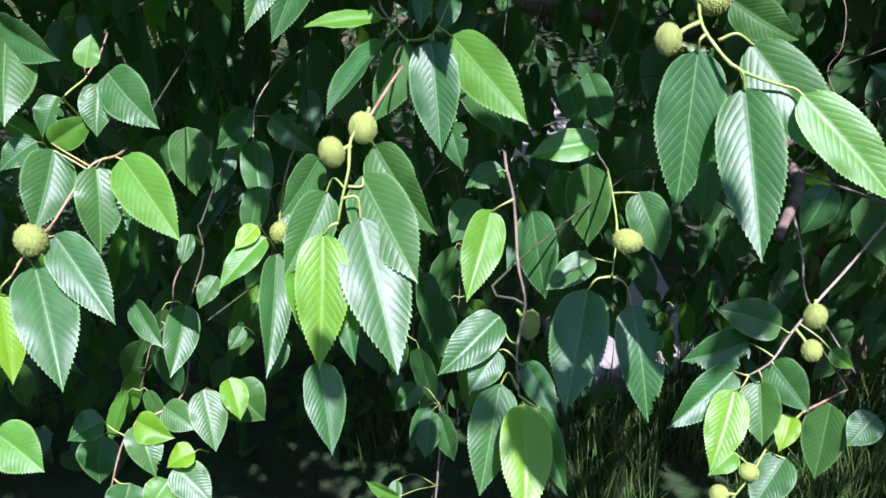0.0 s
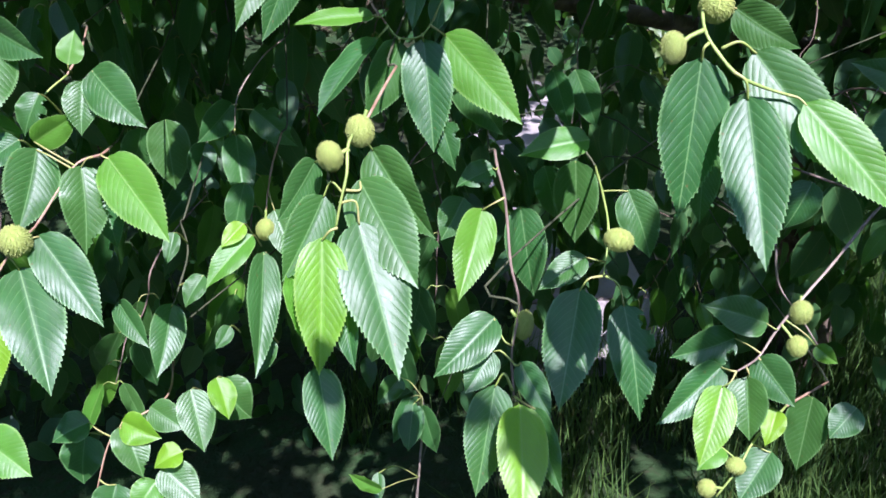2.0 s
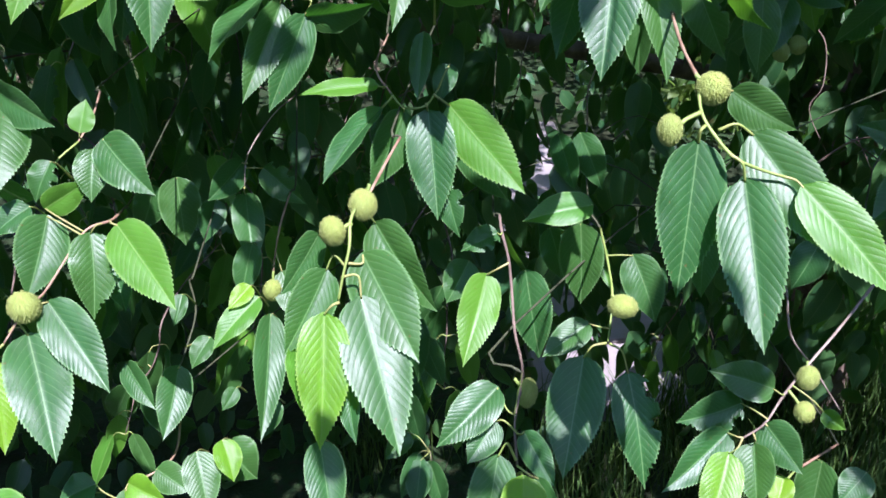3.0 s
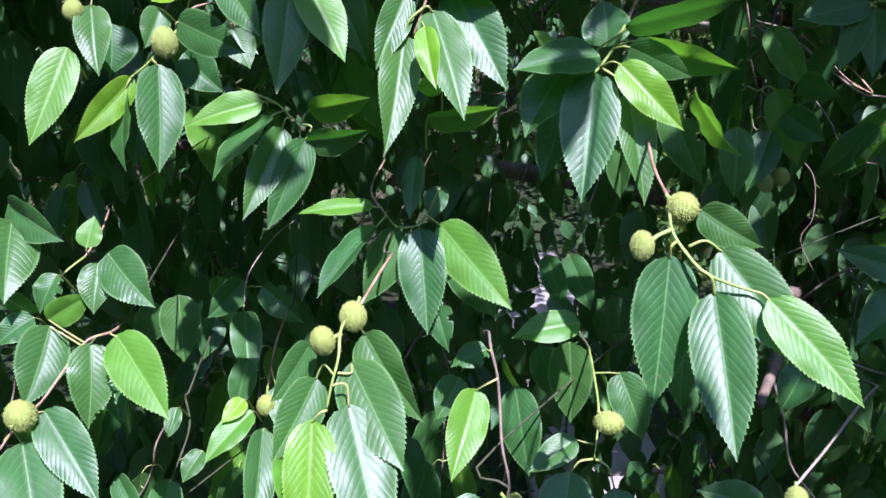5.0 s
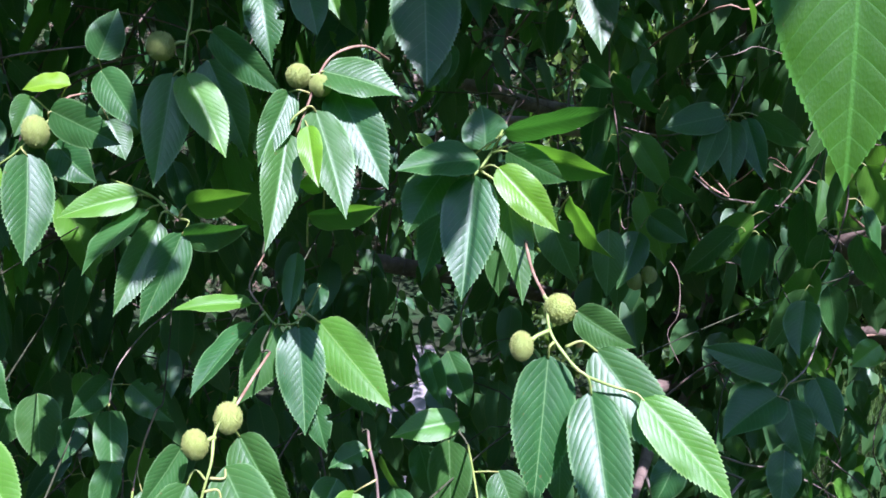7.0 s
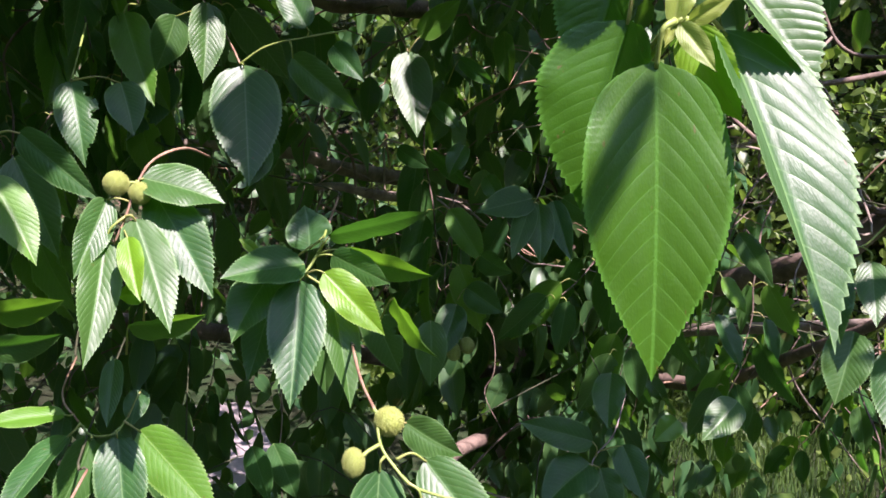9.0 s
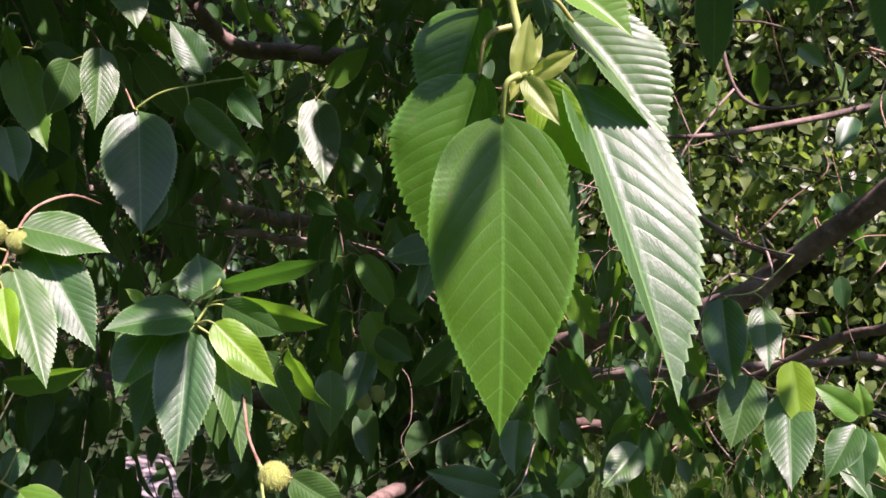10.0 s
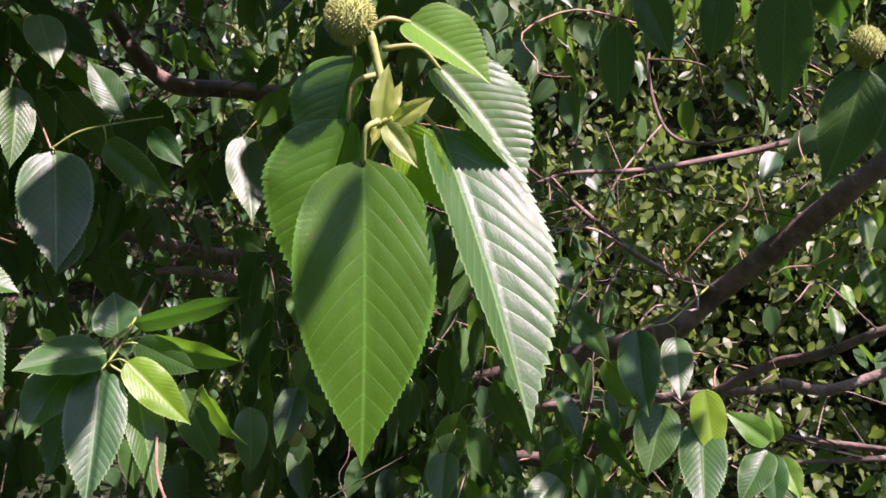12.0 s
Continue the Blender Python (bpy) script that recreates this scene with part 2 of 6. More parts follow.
def grid_mesh(name, parts, material, smooth=True):
    """One mesh of many pieces, each with points, faces and leaf coordinates."""
    verts, faces, uvs = [], [], []
    for v, f, t in parts:
        base = len(verts)
        verts += v
        faces += [tuple(base + i for i in q) for q in f]
        uvs += t
    me = bpy.data.meshes.new(name)
    me.from_pydata(verts, [], faces)
    layer = me.uv_layers.new(name="leaf")
    idx = np.empty(len(me.loops), dtype=np.int32)
    me.loops.foreach_get("vertex_index", idx)
    table = np.array([t if len(t) == 3 else (*t, 0.0) for t in uvs], dtype=np.float32)[idx]
    layer.data.foreach_set("uv", table[:, :2].ravel())
    rim = me.uv_layers.new(name="rim")
    rim.data.foreach_set("uv", table[:, 1:].ravel())
    me.polygons.foreach_set("use_smooth", np.full(len(me.polygons), smooth))
    me.materials.append(material)
    me.update()
    return me


BLADES = {}


def blade(kind, variant, fine=84):
    """The mesh of a leaf blade, made once for each kind, shape and fineness."""
    key = (kind, variant, fine)
    if key not in BLADES:
        fold, curl, twist, ripple, bite, arch = [
            (0.10, 0.12, 0.05, 0.06, 0, 0.30), (0.22, 0.26, -0.25, 0.09, 0, 0.36), (0.03, 0.08, 0.15, 0.05, 0, 0.22),
            (0.30, 0.22, 0.30, 0.07, 0, 0.32), (0.14, 0.42, -0.10, 0.12, 0.5, 0.25), (0.62, 0.12, 0.20, 0.05, 0, 0.20),
            (0.06, 0.05, 0.0, 0.04, 0, 0.10), (0.16, 0.18, -0.12, 0.10, 0, 0.28), (0.08, 0.34, 0.20, 0.07, 0, 0.40)][variant]
        mat = {"o": LEAF_OLD, "m": LEAF_MID, "y": LEAF_YOUNG, "n": LEAF_BROAD, "g": LEAF_DEEP, "s": STIPULE}[kind]
        shape = leaf_grid(fine, 12 if fine > 60 else 8, fold, curl, twist, ripple, bite, 7 * variant + 3, 0.011 if fine > 120 else 0.027, arch)
        BLADES[key] = grid_mesh("leaf", [shape], mat)
    return BLADES[key]


def smooth_line(points, steps):
    """A soft curve through the points, as tuples of coordinates and radius."""
    pts = [Vector(p).to_4d() if len(p) == 3 else Vector(p) for p in points]
    pts = [2 * pts[0] - pts[1]] + pts + [2 * pts[-1] - pts[-2]]
    out = []
    for a, b, c, d in zip(pts, pts[1:], pts[2:], pts[3:]):
        for k in range(steps):
            t = k / steps
            out.append(0.5 * (2 * b + (c - a) * t + (2 * a - 5 * b + 4 * c - d) * t * t + (3 * b - a - 3 * c + d) * t ** 3))
    return out + [pts[-2]]


def tube(points, sides=8, steps=5, knobs=0.0, seed=0):
    """A round bar along points (x, y, z, radius), a little knobbly."""
    rnd = random.Random(seed)
    line = smooth_line(points, steps)
    bm = bmesh.new()
    rings = []
    for i, p in enumerate(line):
        a, b = line[max(i - 1, 0)].to_3d(), line[min(i + 1, len(line) - 1)].to_3d()
        q = (b - a).to_track_quat("Z", "Y")
        r = max(p[3], 0.0002) * (1 + knobs * rnd.uniform(-1, 1))
        rings.append([bm.verts.new(p.to_3d() + q @ Vector((r * math.cos(2 * math.pi * k / sides), r * math.sin(2 * math.pi * k / sides), 0)))
                      for k in range(sides)])
    for r, s in zip(rings, rings[1:]):
        for k in range(sides):
            bm.faces.new((r[k], r[(k + 1) % sides], s[(k + 1) % sides], s[k]))
    bm.faces.new(rings[0][::-1]), bm.faces.new(rings[-1])
    return bm


def mesh_of(name, bm, material):
    me = bpy.data.meshes.new(name)
    bm.to_mesh(me)
    bm.free()
    me.polygons.foreach_set("use_smooth", np.full(len(me.polygons), True))
    me.materials.append(material)
    return me


def part(name, data, parent, label="", material=None):
    """One mesh, given in world coordinates, as a part under a thing or another part."""
    if material is not None:
        data = mesh_of(name, data, material)
    ob = new(name, data)
    ob.parent = parent
    root, m = parent, Matrix.Identity(4)
    chain = []
    while root is not None:
        chain.append(root)
        root = root.parent
    for o in reversed(chain):
        m = m @ o.matrix_parent_inverse @ o.matrix_basis
    ob.matrix_parent_inverse = m.inverted()
    return tagged(ob, label)


def fruit_mesh():
    """A ball of 1 radius, a little long, set with short soft spines."""
    bm = bmesh.new()
    bmesh.ops.create_uvsphere(bm, u_segments=20, v_segments=12, radius=0.93)
    count = 640
    rnd = random.Random(5)
    for i in range(count):
        z = 1 - 2 * (i + 0.5) / count
        a = i * 2.39996 + rnd.uniform(-0.12, 0.12)
        d = Vector((math.cos(a) * math.sqrt(1 - z * z), math.sin(a) * math.sqrt(1 - z * z), z))
        q = d.to_track_quat("Z", "Y")
        ring = [bm.verts.new(d * 0.90 + q @ Vector((0.038 * math.cos(k * math.pi / 2.5), 0.038 * math.sin(k * math.pi / 2.5), 0))) for k in range(5)]
        bend = Vector((rnd.uniform(-0.04, 0.04), rnd.uniform(-0.04, 0.04), 0))
        top = [bm.verts.new(d * (1.025 + rnd.uniform(-0.03, 0.03)) + bend + q @ Vector((0.015 * math.cos(k * math.pi / 2.5), 0.015 * math.sin(k * math.pi / 2.5), 0))) for k in range(5)]
        for k in range(5):
            bm.faces.new((ring[k], ring[(k + 1) % 5], top[(k + 1) % 5], top[k]))
        bm.faces.new(top)
    me = mesh_of("fruit", bm, FRUIT)
    return me


FRUIT_MESH = fruit_mesh()

# ---------------------------------------------------------------- the trunk and limbs
tree = tagged(new("tree"), "weeping tree with brown bark, its limbs hidden among leaves", "tree")
tree.location = (0.98, 1.95, 0.0)
BOUGHS = []


def limb(name, points, seed, label="", material=BARK, sides=12):
    BOUGHS.extend(p.to_3d() for p in smooth_line(points, 6))
    return part(name, tube(points, sides, 6, 0.06, seed), tree, label, material)


limb("trunk", [(0.98, 1.95, -0.05, 0.085), (0.96, 1.93, 0.5, 0.075), (1.02, 1.90, 1.2, 0.068), (0.94, 1.86, 2.0, 0.058), (0.86, 1.80, 3.0, 0.04)], 1,
     "brown furrowed trunk")
limb("limb", [(1.00, 1.90, 0.95, 0.034), (1.0, 1.5, 1.08, 0.024), (1.04, 1.10, 1.22, 0.020), (1.08, 1.03, 1.28, 0.019), (1.12, 0.89, 1.40, 0.0175), (1.15, 0.76, 1.51, 0.016), (1.26, 0.65, 1.64, 0.015)], 2)
limb("limb", [(1.02, 1.90, 0.90, 0.026), (1.12, 1.5, 0.90, 0.016), (1.10, 1.10, 1.09, 0.009), (1.12, 0.94, 1.19, 0.008), (1.12, 0.83, 1.23, 0.007), (1.13, 0.73, 1.28, 0.006), (1.21, 0.61, 1.33, 0.005)], 3)
limb("limb", [(0.96, 1.88, 1.85, 0.024), (0.40, 1.60, 1.98, 0.012), (-0.05, 1.25, 2.02, 0.009), (-0.45, 1.05, 1.95, 0.006)], 4)
limb("limb", [(0.96, 1.88, 1.80, 0.030), (0.45, 1.30, 1.92, 0.022), (0.35, 0.85, 1.96, 0.015), (0.25, 0.50, 1.88, 0.008)], 5)
limb("limb", [(0.96, 1.92, 0.80, 0.024), (0.25, 1.70, 1.00, 0.017), (-0.20, 1.55, 1.10, 0.012), (-0.60, 1.45, 1.12, 0.007)], 6)
limb("limb", [(0.94, 1.86, 2.1, 0.030), (0.9, 1.3, 2.15, 0.022), (1.0, 0.7, 2.1, 0.014), (0.95, 0.35, 1.95, 0.008)], 7)
limb("limb", [(0.96, 1.90, 1.25, 0.020), (0.45, 1.60, 1.32, 0.014), (0.28, 1.42, 1.36, 0.010), (0.02, 1.36, 1.38, 0.006)], 8, "", BARK_PALE)
limb("limb", [(0.98, 1.92, 0.70, 0.020), (0.60, 1.50, 0.80, 0.014), (0.52, 1.22, 0.84, 0.010), (0.42, 1.02, 0.85, 0.006)], 9)
limb("limb", [(0.95, 1.35, 2.15, 0.0065), (1.094, 1.249, 1.841, 0.0046), (1.117, 1.232, 1.741, 0.0039), (1.108, 1.209, 1.648, 0.0036), (1.120, 1.175, 1.567, 0.0033), (1.158, 1.130, 1.543, 0.0029), (1.220, 1.051, 1.562, 0.0020)], 21, "", BARK)
limb("limb", [(1.62, 1.05, 1.66, 0.0078), (1.44, 1.17, 1.57, 0.0065), (1.265, 1.253, 1.521, 0.0052), (1.149, 1.293, 1.500, 0.0046), (1.035, 1.332, 1.491, 0.0033), (0.950, 1.354, 1.463, 0.0020)], 22, "", BARK)
limb("limb", [(1.09, 1.00, 1.30, 0.008), (1.072, 1.004, 1.306, 0.0060), (1.024, 1.055, 1.329, 0.0050), (0.974, 1.107, 1.371, 0.0045), (0.914, 1.167, 1.441, 0.0030)], 23, "", BARK)
# pale bark here puts the sunlight on this limb into its colour
limb("limb", [(1.00, 1.88, 0.98, 0.018), (1.02, 1.50, 1.02, 0.014), (1.190, 1.022, 1.134, 0.0068), (1.206, 0.969, 1.154, 0.0088), (1.232, 0.909, 1.154, 0.0088), (1.285, 0.837, 1.195, 0.0075)], 24, "", BARK_PALE)
limb("limb", [(1.20, 1.10, 1.05, 0.0065), (1.26, 0.80, 1.08, 0.0052), (1.125, 0.736, 1.103, 0.0039), (1.089, 0.778, 1.092, 0.0036), (1.046, 0.836, 1.078, 0.0026)], 25, "", BARK)
limb("limb", [(0.94, 1.87, 1.74, 0.034), (0.722, 1.707, 1.686, 0.0180), (0.608, 1.653, 1.631, 0.0168), (0.458, 1.586, 1.619, 0.0156), (0.355, 1.562, 1.617, 0.0144), (0.286, 1.546, 1.672, 0.0120), (0.234, 1.557, 1.768, 0.0090)], 26, "", BARK)
limb("limb", [(0.97, 1.92, 1.20, 0.022), (0.72, 1.72, 1.24, 0.018), (0.548, 1.518, 1.278, 0.0096), (0.433, 1.468, 1.291, 0.0084), (0.353, 1.444, 1.307, 0.0066), (0.251, 1.454, 1.296, 0.0042)], 27, "", BARK_PALE)


# ---------------------------------------------------------------- hanging twigs
def twig(name, label, points, material=STEM_GREEN, group="hanging leafy twigs"):
    """A leafy twig: its stem runs from the nearest limb to the outermost points (x, y, z, radius)."""
    tip = Vector(points[0][:3])
    far = min(BOUGHS, key=lambda q: (q - tip).length + 1.6 * abs(tip.z + 0.05 - q.z) + 2.0 * max(0.0, tip.y + 0.1 - q.y))
    way = far - tip
    out = [(*far, 0.0015), (*(tip + way * 0.7 + Vector((0, 0.34, 0.06))), 0.0009), (*(tip + way * 0.25 + Vector((0, 0.30, 0.0))), 0.0007),
           (*(tip + Vector((0, 0.05, 0.004))), 0.0008)]
    thing = tagged(new(name), label, "twig", group)
    thing.location = far
    part("branchlet", tube(out + [points[0]], 6, 4, 0.1, len(label)), thing, "dark woody branchlet", BRANCHLET)
    if material is STEM_GREEN and len(points) > 4:
        k = len(points) // 3
        part("stem", tube(points[:k + 1], 7, 5, 0.16, len(label)), thing, "pinkish brown woody foot of the stem", STEM_PINK)
        part("stem", tube(points[k:], 7, 5, 0.12, len(label)), thing, "green end of the stem", material)
    else:
        part("stem", tube(points, 7, 5, 0.16, len(label)), thing, "", material)
    return thing


SUNLIT = []   # the middles of the hanging leaves


def leaf(thing, base, tip, width, turn, kind, variant, stalk=None, fine=0):
    """A leaf from base to tip. turn: degrees about its length by which its upper side turns from the south."""
    b, t = Vector(base), Vector(tip)
    y = (t - b).normalized()
    ref = Vector((0, -1, 0.3))
    z = (ref - y * ref.dot(y)).normalized()
    z = Matrix.Rotation(radians(turn), 3, y) @ z
    x = y.cross(z)
    length = (t - b).length
    SUNLIT.append((b + t) / 2)
    m = Matrix((x * width, y * length, z * width)).transposed().to_4x4()
    m.translation = b
    ob = part("leaf", blade(kind, variant, fine or (168 if width > 0.034 and length > 0.07 and b.y < 0.3 else 84)), thing)
    ob.matrix_basis = m
    if kind == "y":
        tagged(ob, "bright yellow-green young leaf")
    if stalk:
        a, c = Vector(stalk[0]), Vector(stalk[1])
        if 0.006 < a.y - b.y < 0.0105 and abs(a.x - b.x) < 0.004 and abs(a.z - b.z) < 0.008:   # it comes from deeper in the crown
            a, c = b + Vector((0, 0.030, -0.024)), b + Vector((0, 0.010, -0.006))
        r = 0.00068 if b.y < 0.3 else 0.0005 if length < 0.06 else 0.00062
        part("petiole", tube([(*a, r * 1.45), (*c, r), (*(b + y * 0.02 * length), r * 0.9)], 8, 6), ob, "pale green leaf stalk", PETIOLE)
    return ob


def fruit(thing, place, rx, ry, lean, stalk):
    """A round spiny fruit on a short stalk."""
    ob = part("fruit", FRUIT_MESH, thing, "round yellow-green fruit with short spines")
    ob.matrix_basis = Matrix.Translation(place) @ pose(0, 0, 0, 8, lean, 17 * lean) @ Matrix.Diagonal((rx, rx, ry, 1))
    c = Vector(place)
    a = Vector(stalk)
    d = (a - c).normalized()
    part("fruit_stalk", tube([(*a, 0.0011), (*(c + d * ry * 1.25 + Vector((0, 0, 0.1 * ry))), 0.001), (*(c + d * ry * 0.8), 0.0012)], 6, 4), ob, "", STEM_GREEN)
    return ob


t = twig("fruiting_twig", "hanging green twig with two spiny fruits and one yellow-green leaf", [(-0.0189, 0.5136, 1.2168, 0.0009), (-0.0254, 0.4896, 1.2132, 0.0008), (-0.0348, 0.4533, 1.2073, 0.0008), (-0.0440, 0.4389, 1.2005, 0.0008), (-0.0456, 0.4273, 1.1882, 0.0008), (-0.0493, 0.4212, 1.1756, 0.0007), (-0.0526, 0.4202, 1.1622, 0.0007)], STEM_GREEN)
leaf(t, (-0.0333, 0.4484, 1.1927), (-0.0060, 0.4159, 1.1541), 0.0269, 20, "o", 1, ((-0.0387, 0.4471, 1.2044), (-0.0357, 0.4438, 1.1992)))
leaf(t, (-0.0403, 0.4379, 1.1801), (-0.0133, 0.3914, 1.1416), 0.0321, 3, "o", 2, ((-0.0485, 0.4338, 1.1765), (-0.0402, 0.4318, 1.1769)))
leaf(t, (-0.0412, 0.4194, 1.1651), (-0.0232, 0.3631, 1.1077), 0.0336, -19, "o", 2, ((-0.0500, 0.4218, 1.1747), (-0.0418, 0.4201, 1.1757)))
leaf(t, (-0.0587, 0.4073, 1.1631), (-0.0624, 0.3710, 1.1067), 0.0262, -6, "y", 0, ((-0.0510, 0.4074, 1.1679), (-0.0544, 0.4050, 1.1676)))
leaf(t, (-0.0582, 0.4309, 1.1750), (-0.0790, 0.4020, 1.1422), 0.0243, -19, "o", 0, ((-0.0484, 0.4295, 1.1767), (-0.0540, 0.4303, 1.1828)))
leaf(t, (-0.0627, 0.4489, 1.1869), (-0.0800, 0.4190, 1.1671), 0.0204, -35, "o", 0, ((-0.0444, 0.4356, 1.1969), (-0.0545, 0.4389, 1.1939)))
leaf(t, (-0.0758, 0.4112, 1.1437), (-0.0690, 0.3880, 1.1142), 0.0158, -46, "m", 7, ((-0.0764, 0.4200, 1.1420), (-0.0765, 0.4166, 1.1468)))
leaf(t, (-0.0650, 0.3896, 1.0996), (-0.0582, 0.3589, 1.0648), 0.0208, -26, "o", 2, ((-0.0654, 0.3986, 1.0978), (-0.0656, 0.3953, 1.1025)))
leaf(t, (-0.0494, 0.4032, 1.1273), (-0.0463, 0.3760, 1.1059), 0.0122, 22, "o", 7, ((-0.0496, 0.4125, 1.1251), (-0.0497, 0.4093, 1.1298)))
fruit(t, (-0.0386, 0.4477, 1.2027), 0.0073, 0.0085, -7, (-0.0374, 0.4492, 1.2054))
fruit(t, (-0.0533, 0.4283, 1.1971), 0.0065, 0.0085, -19, (-0.0444, 0.4356, 1.1969))

t = twig("leafy_twig", "short green twig with dark pleated leaves and a bright young leaf", [(-0.0260, 0.6420, 1.2494, 0.0007), (-0.0331, 0.5765, 1.2426, 0.0007), (-0.0239, 0.5614, 1.2296, 0.0007), (-0.0167, 0.5539, 1.2230, 0.0007), (-0.0038, 0.5490, 1.2246, 0.0007), (0.0045, 0.5566, 1.2320, 0.0006)], STEM_GREEN)
leaf(t, (-0.0310, 0.5631, 1.2344), (-0.0816, 0.5569, 1.2341), 0.0163, 47, "m", 7, ((-0.0265, 0.5657, 1.2333), (-0.0290, 0.5603, 1.2344)))
leaf(t, (-0.0297, 0.5590, 1.2221), (-0.0693, 0.5283, 1.1879), 0.0260, 56, "o", 3, ((-0.0229, 0.5603, 1.2287), (-0.0266, 0.5556, 1.2260)))
leaf(t, (-0.0162, 0.5581, 1.2200), (-0.0383, 0.5342, 1.1769), 0.0272, -28, "o", 0, ((-0.0167, 0.5539, 1.2230), (-0.0164, 0.5522, 1.2219)))
leaf(t, (-0.0021, 0.5523, 1.2221), (0.0008, 0.5187, 1.1620), 0.0303, 9, "o", 0, ((-0.0026, 0.5501, 1.2257), (-0.0024, 0.5473, 1.2242)))
leaf(t, (0.0107, 0.5509, 1.2247), (0.0528, 0.5090, 1.1806), 0.0312, 11, "m", 2, ((0.0021, 0.5544, 1.2299), (0.0068, 0.5485, 1.2281)))
leaf(t, (0.0053, 0.5441, 1.1792), (0.0130, 0.5246, 1.1474), 0.0182, 9, "o", 4, ((0.0047, 0.5527, 1.1777), (0.0045, 0.5492, 1.1826)))
leaf(t, (0.0200, 0.5922, 1.1908), (0.0497, 0.5768, 1.1483), 0.0274, 16, "o", 0, ((0.0184, 0.6000, 1.1891), (0.0178, 0.5963, 1.1939)))
leaf(t, (-0.0023, 0.5730, 1.2648), (-0.0084, 0.5498, 1.2283), 0.0151, 28, "o", 2, ((-0.0019, 0.5816, 1.2633), (-0.0017, 0.5781, 1.2681)))
leaf(t, (0.0128, 0.5665, 1.2458), (0.0053, 0.5551, 1.2256), 0.0147, 9, "o", 7, ((0.0045, 0.5566, 1.2320), (0.0090, 0.5580, 1.2415)))

t = twig("fruiting_twig", "curved green twig with two spiny fruits and long pleated leaves", [(0.1289, 0.4961, 1.2834, 0.0009), (0.1168, 0.4339, 1.2814, 0.0009), (0.1153, 0.4012, 1.2747, 0.0009), (0.1138, 0.3879, 1.2633, 0.0008), (0.1184, 0.3802, 1.2546, 0.0008), (0.1250, 0.3729, 1.2473, 0.0008), (0.1358, 0.3711, 1.2423, 0.0007), (0.1459, 0.3699, 1.2390, 0.0007)], STEM_GREEN)
leaf(t, (0.1128, 0.3849, 1.2519), (0.1028, 0.3630, 1.1859), 0.0297, 0, "o", 2, ((0.1155, 0.3845, 1.2587), (0.1123, 0.3821, 1.2568)))
leaf(t, (0.1300, 0.3723, 1.2380), (0.1266, 0.3209, 1.1821), 0.0271, 24, "o", 0, ((0.1232, 0.3733, 1.2486), (0.1276, 0.3702, 1.2455)))
leaf(t, (0.1369, 0.3884, 1.2530), (0.1654, 0.3466, 1.2098), 0.0272, 11, "o", 0, ((0.1218, 0.3874, 1.2550), (0.1291, 0.3859, 1.2580)))
leaf(t, (0.1520, 0.3650, 1.2365), (0.1850, 0.3330, 1.1985), 0.0235, -2, "m", 0, ((0.1459, 0.3699, 1.2390), (0.1502, 0.3675, 1.2381)))
leaf(t, (0.1286, 0.3954, 1.2704), (0.1546, 0.3824, 1.2544), 0.0186, 21, "o", 7, ((0.1149, 0.3974, 1.2715), (0.1224, 0.3923, 1.2723)))
leaf(t, (0.1362, 0.4303, 1.1918), (0.1308, 0.4153, 1.1570), 0.0176, 27, "o", 7, ((0.1366, 0.4384, 1.1905), (0.1368, 0.4348, 1.1955)))
fruit(t, (0.1207, 0.3969, 1.2710), 0.0075, 0.0075, 12, (0.1153, 0.4012, 1.2747))
fruit(t, (0.0994, 0.3837, 1.2572), 0.0055, 0.0071, -8, (0.1138, 0.3879, 1.2633))

t = twig("leafy_twig", "rosette of dark glossy leaves round one bright young leaf", [(0.1502, 0.6194, 1.3614, 0.0009), (0.1288, 0.5643, 1.3457, 0.0009), (0.1150, 0.5308, 1.3346, 0.0008), (0.1043, 0.5182, 1.3243, 0.0008), (0.0993, 0.5171, 1.3196, 0.0007)], STEM_GREEN)
leaf(t, (0.0998, 0.5115, 1.3218), (0.0871, 0.4726, 1.2568), 0.0328, 13, "o", 0, ((0.1000, 0.5173, 1.3203), (0.0999, 0.5101, 1.3217)))
leaf(t, (0.1001, 0.5698, 1.3156), (0.0743, 0.5468, 1.2509), 0.0306, 36, "o", 2, ((0.1229, 0.5499, 1.3409), (0.1104, 0.5569, 1.3310)))
leaf(t, (0.0882, 0.5313, 1.3249), (0.0591, 0.5103, 1.2881), 0.0296, 26, "o", 7, ((0.0993, 0.5171, 1.3196), (0.0932, 0.5209, 1.3244)))
leaf(t, (0.1029, 0.5118, 1.3314), (0.0534, 0.5056, 1.3279), 0.0342, 44, "o", 0, ((0.1043, 0.5182, 1.3243), (0.1035, 0.5107, 1.3292)))
leaf(t, (0.1172, 0.5632, 1.3320), (0.1153, 0.5707, 1.3613), 0.0291, -13, "o", 7, ((0.1248, 0.5547, 1.3425), (0.1206, 0.5554, 1.3383)))
leaf(t, (0.1197, 0.5234, 1.3465), (0.1851, 0.5181, 1.3600), 0.0330, 74, "o", 2, ((0.1150, 0.5308, 1.3346), (0.1175, 0.5228, 1.3426)))
leaf(t, (0.1133, 0.5065, 1.3270), (0.1442, 0.4815, 1.2935), 0.0222, 2, "y", 1, ((0.1043, 0.5182, 1.3243), (0.1093, 0.5078, 1.3282)))
leaf(t, (0.1205, 0.5137, 1.3098), (0.1271, 0.4832, 1.2510), 0.0218, -6, "o", 3, ((0.1043, 0.5182, 1.3243), (0.1132, 0.5117, 1.3185)))
